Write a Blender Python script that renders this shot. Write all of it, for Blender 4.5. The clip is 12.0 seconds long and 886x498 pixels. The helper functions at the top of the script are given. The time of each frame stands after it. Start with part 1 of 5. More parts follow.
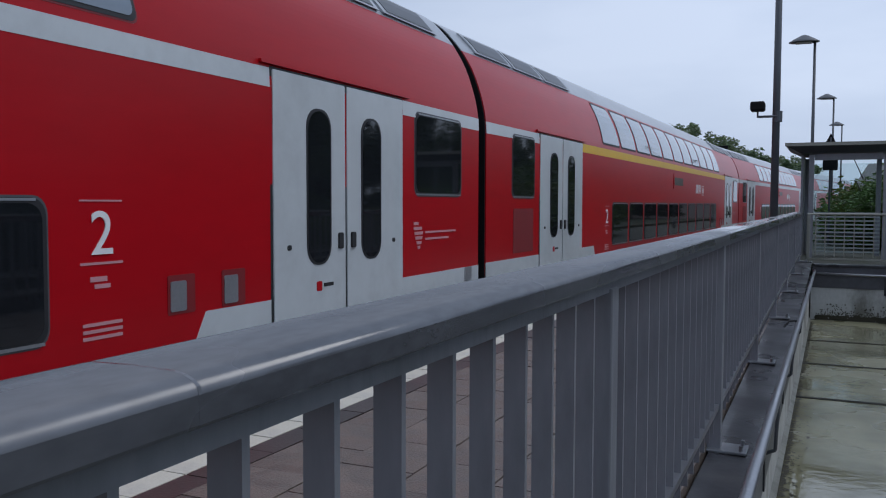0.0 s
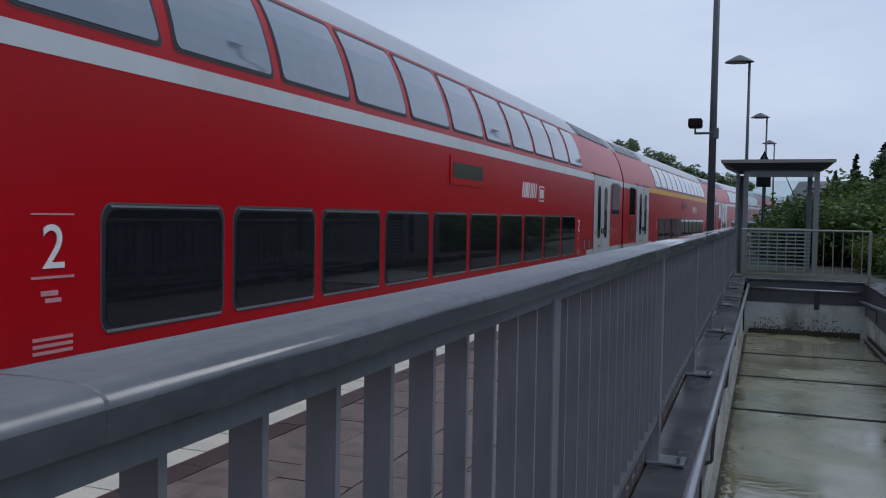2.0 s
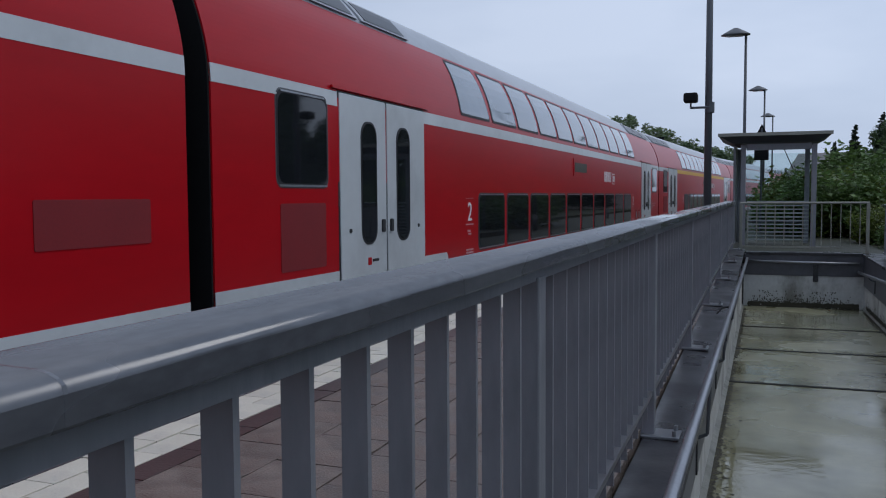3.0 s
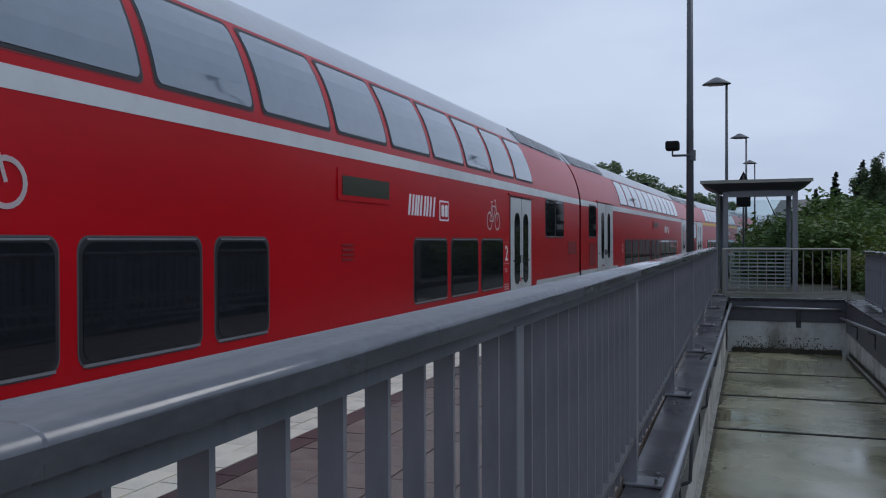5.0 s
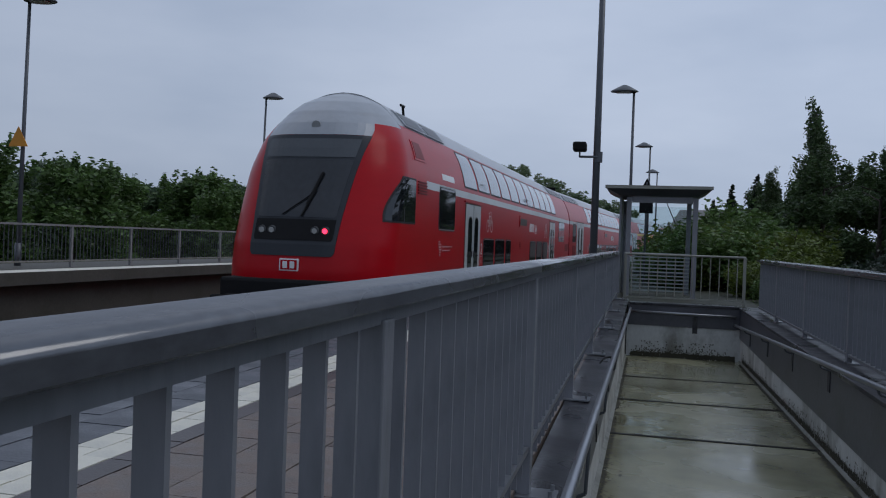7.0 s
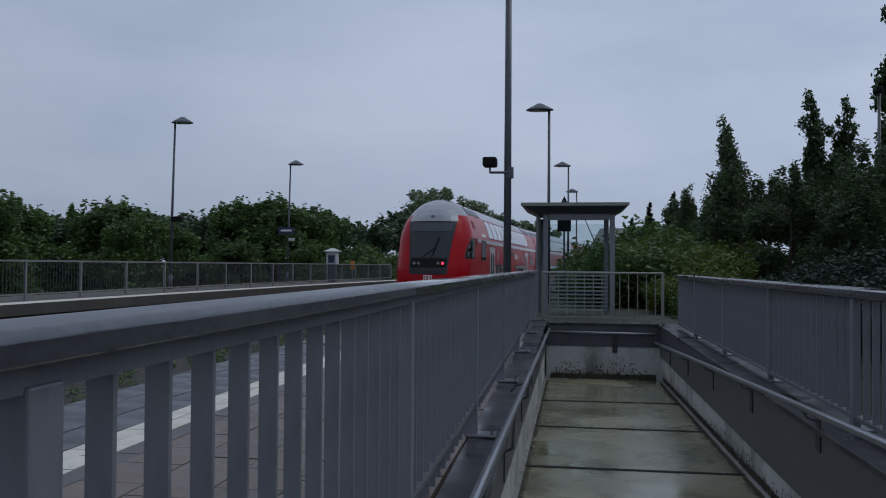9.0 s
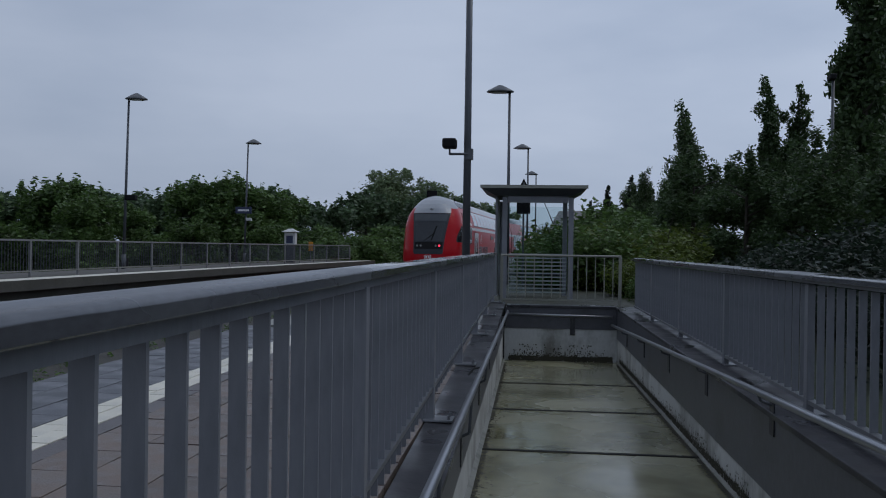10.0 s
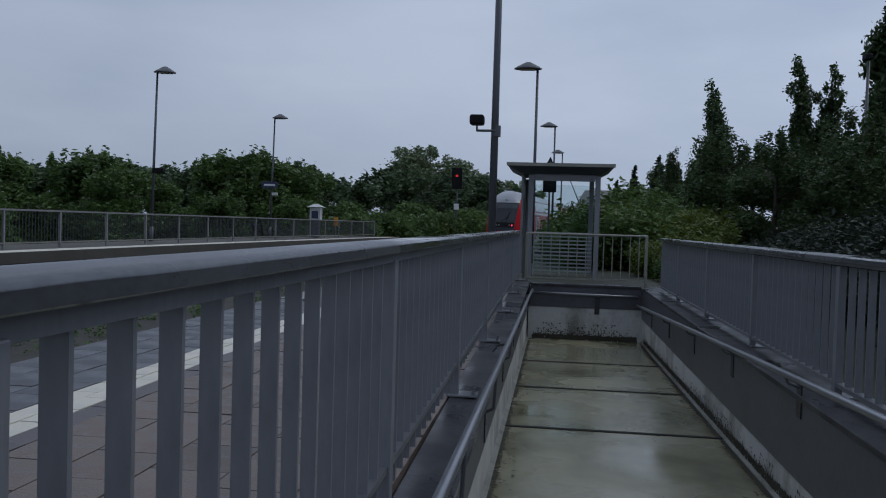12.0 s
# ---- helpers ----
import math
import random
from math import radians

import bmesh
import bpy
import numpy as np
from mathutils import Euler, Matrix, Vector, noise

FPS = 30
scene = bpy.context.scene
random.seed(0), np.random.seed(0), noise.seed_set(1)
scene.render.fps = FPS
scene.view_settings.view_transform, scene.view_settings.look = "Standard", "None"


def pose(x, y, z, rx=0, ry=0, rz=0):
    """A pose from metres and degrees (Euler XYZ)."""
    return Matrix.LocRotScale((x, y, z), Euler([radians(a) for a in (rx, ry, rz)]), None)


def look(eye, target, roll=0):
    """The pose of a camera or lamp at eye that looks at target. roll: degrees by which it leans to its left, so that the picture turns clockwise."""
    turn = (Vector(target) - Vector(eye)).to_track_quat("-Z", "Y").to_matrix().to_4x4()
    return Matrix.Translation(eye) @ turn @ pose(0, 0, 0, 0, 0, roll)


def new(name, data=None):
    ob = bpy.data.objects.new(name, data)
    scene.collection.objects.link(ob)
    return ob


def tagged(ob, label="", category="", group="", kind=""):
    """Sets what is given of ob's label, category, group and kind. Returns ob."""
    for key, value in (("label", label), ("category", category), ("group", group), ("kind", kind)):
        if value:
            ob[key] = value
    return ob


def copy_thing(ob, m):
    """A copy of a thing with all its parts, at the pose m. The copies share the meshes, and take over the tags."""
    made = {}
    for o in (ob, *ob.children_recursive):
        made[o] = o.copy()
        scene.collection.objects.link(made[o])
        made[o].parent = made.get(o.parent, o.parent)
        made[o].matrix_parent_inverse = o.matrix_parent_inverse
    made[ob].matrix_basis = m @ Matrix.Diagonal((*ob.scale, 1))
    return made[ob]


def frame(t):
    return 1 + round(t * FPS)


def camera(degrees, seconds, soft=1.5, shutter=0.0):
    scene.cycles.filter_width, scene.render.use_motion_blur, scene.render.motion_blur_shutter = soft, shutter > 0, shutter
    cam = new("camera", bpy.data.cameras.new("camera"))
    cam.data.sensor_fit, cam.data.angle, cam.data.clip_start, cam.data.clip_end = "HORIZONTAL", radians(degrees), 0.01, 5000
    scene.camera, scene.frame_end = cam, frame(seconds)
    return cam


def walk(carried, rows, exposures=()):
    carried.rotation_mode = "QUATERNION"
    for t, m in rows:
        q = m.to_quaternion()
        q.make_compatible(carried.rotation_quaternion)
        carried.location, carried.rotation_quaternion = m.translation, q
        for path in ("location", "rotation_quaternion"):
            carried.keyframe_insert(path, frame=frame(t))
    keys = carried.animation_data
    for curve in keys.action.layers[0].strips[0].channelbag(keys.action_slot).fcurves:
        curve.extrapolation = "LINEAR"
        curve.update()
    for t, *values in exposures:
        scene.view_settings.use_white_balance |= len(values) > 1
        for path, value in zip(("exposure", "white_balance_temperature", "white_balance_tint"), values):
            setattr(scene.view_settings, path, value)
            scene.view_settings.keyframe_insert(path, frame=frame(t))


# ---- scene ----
cam = camera(55.1, 12.0, soft=1.1)
PATH = [
    (0, (0.01, 0.72, 1.11), (-0.818, 2.538, 1.003), 0.2),
    (0.5, (0.012, 0.721, 1.111), (-0.769, 2.561, 1.053), 0.0),
    (1, (0.004, 0.747, 1.1), (-0.711, 2.61, 0.962), 1.1),
    (1.5, (0.0, 0.755, 1.1), (-0.699, 2.627, 1.008), 0.7),
    (2, (-0.005, 0.762, 1.102), (-0.708, 2.633, 1.023), 1.0),
    (2.5, (0.012, 0.765, 1.103), (-0.684, 2.637, 1.002), 0.2),
    (4.3, (0.065, 0.75, 1.103), (-0.651, 2.613, 0.963), -0.9),
    (4.5, (0.052, 0.757, 1.116), (-0.665, 2.62, 1.0), -0.1),
    (5, (0.061, 0.735, 1.115), (-0.613, 2.618, 1.096), -0.2),
    (5.5, (0.05, 0.735, 1.116), (-0.538, 2.647, 1.089), 0.9),
    (6, (0.061, 0.848, 1.102), (-0.523, 2.761, 1.068), 0.9),
    (6.5, (0.036, 0.901, 1.103), (-0.392, 2.855, 1.067), 2.3),
    (6.7, (0.024, 0.993, 1.09), (-0.433, 2.939, 1.065), 2.3),
    (8.3, (0.101, 1.505, 1.047), (-0.294, 3.465, 1.042), -0.7),
    (8.5, (0.095, 1.612, 1.048), (-0.232, 3.585, 1.034), -0.5),
    (9, (0.14, 1.768, 1.053), (-0.157, 3.745, 1.093), 0.4),
    (9.5, (0.147, 1.836, 1.064), (-0.062, 3.825, 1.069), -0.9),
    (10, (0.139, 1.853, 1.062), (-0.063, 3.842, 1.059), 0.8),
    (10.5, (0.117, 1.848, 1.049), (-0.085, 3.838, 1.059), 1.5),
    (11, (0.112, 1.842, 1.064), (-0.113, 3.829, 1.071), 0.8),
    (11.5, (0.117, 1.841, 1.057), (-0.169, 3.821, 1.023), 1.7),
    (12, (0.121, 1.856, 1.05), (-0.136, 3.838, 0.993), 1.7),
]
walk(cam, [(t, look(eye, target, roll)) for t, eye, target, roll in PATH],
     [(0.0, 0.02), (1.0, -0.08), (2.5, -0.10), (4.5, -0.02), (5.5, -0.22), (6.5, -0.34), (8.5, -0.50), (10.5, -0.50), (12.0, -0.50)])

# ---- light and sky ----
world = bpy.data.worlds.new("sky")
scene.world = world
world.use_nodes = True
wn, wl = world.node_tree.nodes, world.node_tree.links
wn.clear()
w_out = wn.new("ShaderNodeOutputWorld")
w_bg = wn.new("ShaderNodeBackground")
w_sky = wn.new("ShaderNodeTexSky")
w_sky.sky_type = "NISHITA"
w_sky.sun_disc = False
w_sky.sun_elevation = radians(60)
w_sky.sun_rotation = radians(279)
w_sky.air_density, w_sky.dust_density = 1.0, 3.0
w_noise = wn.new("ShaderNodeTexNoise")
w_noise.inputs["Scale"].default_value = 1.7
w_noise.inputs["Detail"].default_value = 5.0
w_noise.inputs["Roughness"].default_value = 0.5
w_map = wn.new("ShaderNodeMapping")
w_map.inputs["Scale"].default_value = (1.0, 1.0, 3.2)
w_tc = wn.new("ShaderNodeTexCoord")
w_ramp = wn.new("ShaderNodeValToRGB")
w_ramp.color_ramp.elements[0].position = 0.30
w_ramp.color_ramp.elements[0].color = (4.05, 5.1, 7.1, 1)
w_ramp.color_ramp.elements[1].position = 0.70
w_ramp.color_ramp.elements[1].color = (6.5, 7.5, 9.5, 1)
w_mix = wn.new("ShaderNodeMixRGB")
w_mix.inputs["Fac"].default_value = 0.88
wl.new(w_tc.outputs["Generated"], w_map.inputs["Vector"])
wl.new(w_map.outputs["Vector"], w_noise.inputs["Vector"])
wl.new(w_noise.outputs["Fac"], w_ramp.inputs["Fac"])
wl.new(w_sky.outputs["Color"], w_mix.inputs["Color1"])
wl.new(w_ramp.outputs["Color"], w_mix.inputs["Color2"])
# the cloud is brighter towards the hidden sun
w_dot = wn.new("ShaderNodeVectorMath")
w_dot.operation = "DOT_PRODUCT"
w_dot.inputs[1].default_value = (0.66, 0.40, 0.64)
w_side = wn.new("ShaderNodeMapRange")
w_side.inputs["From Min"].default_value, w_side.inputs["From Max"].default_value = -0.8, 1.0
w_side.inputs["To Min"].default_value, w_side.inputs["To Max"].default_value = 0.64, 1.20
w_mul = wn.new("ShaderNodeMixRGB")
w_mul.blend_type = "MULTIPLY"
w_mul.inputs["Fac"].default_value = 1.0
wl.new(w_tc.outputs["Generated"], w_dot.inputs[0])
wl.new(w_dot.outputs["Value"], w_side.inputs["Value"])
wl.new(w_mix.outputs["Color"], w_mul.inputs["Color1"])
wl.new(w_side.outputs[0], w_mul.inputs["Color2"])
wl.new(w_mul.outputs["Color"], w_bg.inputs["Color"])
w_bg.inputs["Strength"].default_value = 0.1
wl.new(w_bg.outputs["Background"], w_out.inputs["Surface"])

sun = new("sun", bpy.data.lights.new("sun", "SUN"))
sun.data.energy, sun.data.angle, sun.data.color = 0.6, radians(30), (1.0, 0.97, 0.93)
sun.matrix_world = look((18, 9, 26), (0, 6, 0))


# ---- materials ----
def material(name, base, rough=0.6, metal=0.0, var=0.12, scale=6.0, bump=0.0, bump_scale=60.0, coat=0.0, spec=0.5,
             stain=None, stain_scale=0.8, stain_amount=0.5, piece=0.0, stretch=(1, 1, 1), rough_var=0.0, island=0.0):
    """A node material: base colour, fine and broad variation, stains, relief; piece: variation from object to object."""
    m = bpy.data.materials.new(name)
    m.use_nodes = True
    n, l = m.node_tree.nodes, m.node_tree.links
    b = n["Principled BSDF"]
    b.inputs["Roughness"].default_value, b.inputs["Metallic"].default_value = rough, metal
    b.inputs["Coat Weight"].default_value, b.inputs["Coat Roughness"].default_value = coat, 0.06
    b.inputs["Specular IOR Level"].default_value = spec
    tc, mp = n.new("ShaderNodeTexCoord"), n.new("ShaderNodeMapping")
    mp.inputs["Scale"].default_value = stretch
    l.new(tc.outputs["Object"], mp.inputs["Vector"])
    fine, broad = n.new("ShaderNodeTexNoise"), n.new("ShaderNodeTexNoise")
    fine.inputs["Scale"].default_value, fine.inputs["Detail"].default_value = scale * 8, 4
    broad.inputs["Scale"].default_value, broad.inputs["Detail"].default_value = scale * 0.4, 3
    add = n.new("ShaderNodeMath")
    add.operation = "ADD"
    for t in (fine, broad):
        l.new(mp.outputs["Vector"], t.inputs["Vector"])
    l.new(fine.outputs["Fac"], add.inputs[0])
    l.new(broad.outputs["Fac"], add.inputs[1])
    val = n.new("ShaderNodeMapRange")
    val.inputs["From Min"].default_value, val.inputs["From Max"].default_value = 0.6, 1.4
    val.inputs["To Min"].default_value, val.inputs["To Max"].default_value = 1 - var, 1 + var
    l.new(add.outputs[0], val.inputs["Value"])
    value = val.outputs[0]
    if piece or island:
        src = n.new("ShaderNodeObjectInfo").outputs["Random"] if piece else n.new("ShaderNodeNewGeometry").outputs["Random Per Island"]
        pr = n.new("ShaderNodeMapRange")
        amount = piece or island
        pr.inputs["To Min"].default_value, pr.inputs["To Max"].default_value = 1 - amount, 1 + amount
        l.new(src, pr.inputs["Value"])
        mul = n.new("ShaderNodeMath")
        mul.operation = "MULTIPLY"
        l.new(value, mul.inputs[0])
        l.new(pr.outputs[0], mul.inputs[1])
        value = mul.outputs[0]
    hsv = n.new("ShaderNodeHueSaturation")
    hsv.inputs["Color"].default_value = (*base, 1)
    l.new(value, hsv.inputs["Value"])
    colour = hsv.outputs["Color"]
    if stain:
        sn, sr, sm = n.new("ShaderNodeTexNoise"), n.new("ShaderNodeMapRange"), n.new("ShaderNodeMixRGB")
        sn.inputs["Scale"].default_value, sn.inputs["Detail"].default_value, sn.inputs["Roughness"].default_value = stain_scale, 6, 0.65
        sr.inputs["From Min"].default_value, sr.inputs["From Max"].default_value = 0.48, 0.68
        sr.inputs["To Max"].default_value = stain_amount
        l.new(mp.outputs["Vector"], sn.inputs["Vector"])
        l.new(sn.outputs["Fac"], sr.inputs["Value"])
        l.new(sr.outputs[0], sm.inputs["Fac"])
        l.new(colour, sm.inputs["Color1"])
        sm.inputs["Color2"].default_value = (*stain, 1)
        colour = sm.outputs["Color"]
    l.new(colour, b.inputs["Base Color"])
    if rough_var:
        rr = n.new("ShaderNodeMapRange")
        rr.inputs["From Min"].default_value, rr.inputs["From Max"].default_value = 0.35, 0.65
        rr.inputs["To Min"].default_value, rr.inputs["To Max"].default_value = max(0.02, rough - rough_var), rough + rough_var
        l.new(broad.outputs["Fac"], rr.inputs["Value"])
        l.new(rr.outputs[0], b.inputs["Roughness"])
    if bump:
        bt, bn = n.new("ShaderNodeTexNoise"), n.new("ShaderNodeBump")
        bt.inputs["Scale"].default_value, bt.inputs["Detail"].default_value = bump_scale, 5
        bn.inputs["Strength"].default_value, bn.inputs["Distance"].default_value = bump, 0.01
        l.new(mp.outputs["Vector"], bt.inputs["Vector"])
        l.new(bt.outputs["Fac"], bn.inputs["Height"])
        l.new(bn.outputs["Normal"], b.inputs["Normal"])
    return m


def glowing(name, colour, strength):
    m = material(name, colour, 0.3)
    b = m.node_tree.nodes["Principled BSDF"]
    b.inputs["Emission Color"].default_value, b.inputs["Emission Strength"].default_value = (*colour, 1), strength
    return m


def clear_glass(name, tint):
    m = bpy.data.materials.new(name)
    m.use_nodes = True
    b = m.node_tree.nodes["Principled BSDF"]
    b.inputs["Base Color"].default_value = (*tint, 1)
    b.inputs["Transmission Weight"].default_value, b.inputs["Roughness"].default_value, b.inputs["IOR"].default_value = 1.0, 0.02, 1.05
    return m


RED = material("red_train_paint", (0.43, 0.004, 0.010), 0.28, var=0.08, scale=0.7, coat=0.03, spec=0.17, stain=(0.31, 0.004, 0.008), stain_scale=0.5, stain_amount=0.35, stretch=(1, 0.4, 1.6))
DARK_RED = material("dark_red_grille", (0.20, 0.008, 0.012), 0.5, var=0.1)
TRAIN_GREY = material("light_grey_train_paint", (0.54, 0.57, 0.58), 0.3, var=0.05, scale=0.8, coat=0.2, stain=(0.30, 0.31, 0.31), stain_scale=0.9, stain_amount=0.35)
ROOF_GREY = material("grey_roof_paint", (0.36, 0.38, 0.41), 0.32, var=0.08, scale=1.0, coat=0.2, stain=(0.25, 0.26, 0.28), stain_scale=0.7, stain_amount=0.4)
YELLOW = material("yellow_train_paint", (0.72, 0.42, 0.005), 0.35, var=0.05, coat=0.0, spec=0.2)
WINDOW = material("tinted_train_glass", (0.012, 0.014, 0.017), 0.04, var=0.3, scale=1.2, spec=0.62)
# pale blue base paints in reflected sky and the bright interior behind the panes
UPPER_WINDOW = material("sky_pale_upper_glass", (0.15, 0.19, 0.235), 0.05, var=0.10, scale=0.5, spec=0.8, coat=0.55)
WINDSCREEN = material("dark_windscreen_glass", (0.022, 0.025, 0.03), 0.08, var=0.3, scale=1.2, spec=0.5)
SIDE_DISPLAY = material("green_black_display", (0.034, 0.038, 0.020), 0.3, var=0.4, scale=3, spec=0.3)
DISPLAY = material("grey_display_glass", (0.075, 0.083, 0.092), 0.08, var=0.1, spec=0.3)
RUBBER = material("black_rubber", (0.015, 0.015, 0.017), 0.55, var=0.2)
ALU = material("worn_aluminium", (0.42, 0.43, 0.45), 0.35, 0.8, var=0.1)
FRAME = material("grey_window_frame", (0.10, 0.103, 0.11), 0.4, 0.3, var=0.1)
BLACK = material("grimy_black_steel", (0.010, 0.010, 0.011), 0.75, spec=0.2, var=0.3, scale=3)
MASK = material("dark_grey_front_mask", (0.032, 0.036, 0.043), 0.3, var=0.08, spec=0.25)
WHITE = material("white_lettering", (0.78, 0.78, 0.78), 0.4, var=0.03)
FADED = material("pale_lettering", (0.56, 0.27, 0.29), 0.4, var=0.03)
TAIL_LIGHT = glowing("red_tail_light", (1.0, 0.03, 0.08), 4.0)
SIGNAL_LIGHT = glowing("red_signal_light", (1.0, 0.04, 0.03), 0.5)
RAIL_PAINT = material("grey_railing_paint", (0.215, 0.222, 0.245), 0.42, 0.15, var=0.16, scale=5, bump=0.08, bump_scale=90, stain=(0.10, 0.11, 0.12), stain_scale=3, stain_amount=0.4, stretch=(1, 1, 0.25))
CAP_PAINT = material("wet_grey_handrail_paint", (0.11, 0.115, 0.127), 0.24, 0.35, var=0.3, scale=9, bump=0.035, bump_scale=30, rough_var=0.2, spec=1.0, coat=0.15, stain=(0.15, 0.157, 0.168), stain_scale=6, stain_amount=0.35, stretch=(1, 0.4, 1))
STEEL = material("galvanised_steel", (0.30, 0.31, 0.33), 0.32, 0.75, var=0.12, scale=8)
PALE = material("pale_fence_paint", (0.22, 0.22, 0.22), 0.5, 0.1, var=0.1, scale=6)
OPP_CONC = material("brown_grey_platform_concrete", (0.075, 0.07, 0.058), 0.7, var=0.25, scale=2, bump=0.3, stain=(0.05, 0.048, 0.035), stain_scale=1.2, stain_amount=0.6)
DARK_STRIP = material("dark_brown_paver", (0.062, 0.048, 0.046), 0.4, var=0.2, scale=8, bump=0.2, piece=0.12)
DARK_STRIP_FAR = material("dark_brown_pavers", (0.062, 0.048, 0.046), 0.4, var=0.2, scale=8, bump=0.2, island=0.12)
LIGHT_FENCE = material("pale_weathered_steel", (0.27, 0.27, 0.235), 0.5, 0.3, var=0.12, scale=8)
LEDGE = material("wet_dark_ledge_sheet", (0.032, 0.032, 0.037), 0.42, var=0.3, scale=4, bump=0.15, bump_scale=30, rough_var=0.2, spec=0.3, stain=(0.09, 0.09, 0.09), stain_scale=3, stain_amount=0.4)
BAND = material("dark_grey_wall_cladding", (0.078, 0.080, 0.094), 0.4, var=0.18, scale=2, bump=0.1, bump_scale=25, stain=(0.03, 0.03, 0.03), stain_scale=1.2, stain_amount=0.6)
WALL = material("stained_white_concrete", (0.50, 0.51, 0.50), 0.7, var=0.12, scale=3, bump=0.25, bump_scale=35, stain=(0.10, 0.095, 0.07), stain_scale=1.6, stain_amount=0.75, stretch=(1, 1, 0.6))
FLOOR = material("wet_mossy_concrete", (0.25, 0.24, 0.15), 0.19, var=0.2, scale=2.2, bump=0.12, bump_scale=14, rough_var=0.17, stain=(0.085, 0.085, 0.04), stain_scale=1.1, stain_amount=0.75)
MOSSY = material("dark_mossy_paving", (0.042, 0.045, 0.032), 0.75, var=0.3, scale=3, bump=0.3, stain=(0.03, 0.04, 0.015), stain_scale=1.5, stain_amount=0.8)
MOSS = material("dark_moss", (0.050, 0.046, 0.030), 0.8, var=0.4, scale=10, bump=0.6, bump_scale=60)
KERB = material("wet_wall_foot", (0.22, 0.22, 0.19), 0.4, var=0.25, scale=4, bump=0.2, stain=(0.05, 0.055, 0.03), stain_scale=4, stain_amount=0.8)
JOINT = material("black_joint", (0.02, 0.02, 0.018), 0.7, spec=0.15, var=0.2)
SLAB = material("wet_paving_slab", (0.138, 0.111, 0.095), 0.50, var=0.75, scale=17, bump=0.5, bump_scale=90, piece=0.2, rough_var=0.15, stain=(0.155, 0.10, 0.082), stain_scale=1.6, stain_amount=0.5)
SLAB_FAR = material("wet_paving_slabs", (0.140, 0.116, 0.102), 0.52, var=0.2, scale=8, bump=0.3, bump_scale=60, island=0.18, rough_var=0.15)
SLAB_DARK = material("dark_edge_slab", (0.078, 0.082, 0.094), 0.48, var=0.2, scale=8, bump=0.25, bump_scale=60, piece=0.15, rough_var=0.12)
SLAB_DARK_FAR = material("dark_edge_slabs", (0.078, 0.082, 0.094), 0.48, var=0.2, scale=8, bump=0.25, bump_scale=60, island=0.15, rough_var=0.12)
TACTILE = material("white_tactile_slab", (0.66, 0.63, 0.53), 0.5, var=0.08, scale=8, bump=0.2, bump_scale=80, piece=0.06, stain=(0.40, 0.39, 0.36), stain_scale=3)
BED = material("dark_mortar_bed", (0.05, 0.048, 0.045), 0.7, var=0.2, scale=8, bump=0.2)
CONCRETE = material("grey_platform_concrete", (0.27, 0.27, 0.25), 0.65, var=0.2, scale=2, bump=0.25, bump_scale=30, stain=(0.09, 0.09, 0.07), stain_scale=1.2, stain_amount=0.7)
BALLAST = material("brown_ballast", (0.045, 0.040, 0.036), 0.85, var=0.5, scale=5, bump=0.9, bump_scale=18, stain=(0.04, 0.045, 0.025), stain_scale=0.5)
RAIL_STEEL = material("running_rail_steel", (0.16, 0.13, 0.11), 0.35, 0.7, var=0.2)
SLEEPER = material("concrete_sleeper", (0.16, 0.15, 0.135), 0.8, var=0.2, island=0.2)
EARTH = material("rough_grass_ground", (0.030, 0.040, 0.017), 0.9, var=0.4, scale=1.5, bump=0.8, bump_scale=12, stain=(0.07, 0.06, 0.035), stain_scale=0.3)
MAST = material("dark_grey_mast_paint", (0.085, 0.092, 0.105), 0.4, 0.2, var=0.1, scale=5)
LAMP_HEAD = material("grey_lamp_housing", (0.12, 0.125, 0.135), 0.4, 0.2, var=0.1)
LENS = material("lamp_diffuser", (0.5, 0.5, 0.48), 0.3, var=0.05)
GLASS = clear_glass("shelter_glass", (0.80, 0.86, 0.86))
FROST = material("frosted_glass_stripe", (0.24, 0.28, 0.28), 0.5, var=0.1)
SHED = material("white_cabinet_paint", (0.55, 0.56, 0.56), 0.5, var=0.1, stain=(0.3, 0.3, 0.28), stain_scale=3)
SIGN_BLUE = material("dark_sign_board", (0.03, 0.04, 0.09), 0.4, var=0.1)
ORANGE = material("orange_sign", (0.62, 0.26, 0.03), 0.45, var=0.1)
BARK = material("grey_brown_bark", (0.06, 0.05, 0.04), 0.9, var=0.3, scale=6, bump=0.6, bump_scale=20, stretch=(1, 1, 0.3))
HOUSE_WALL = material("pale_house_render", (0.45, 0.43, 0.40), 0.8, var=0.1)
HOUSE_ROOF = material("grey_roof_tiles", (0.20, 0.19, 0.19), 0.7, var=0.2, scale=4, bump=0.4)


def leaf_material(name, base):
    """Leaves that let some light through."""
    m = material(name, base, 0.5, var=0.3, scale=0.6, island=0.4)
    n, l = m.node_tree.nodes, m.node_tree.links
    b, out = n["Principled BSDF"], n["Material Output"]
    tr, mix = n.new("ShaderNodeBsdfTranslucent"), n.new("ShaderNodeMixShader")
    l.new(b.inputs["Base Color"].links[0].from_socket, tr.inputs["Color"])
    mix.inputs["Fac"].default_value = 0.35
    l.new(b.outputs["BSDF"], mix.inputs[1])
    l.new(tr.outputs["BSDF"], mix.inputs[2])
    l.new(mix.outputs["Shader"], out.inputs["Surface"])
    return m


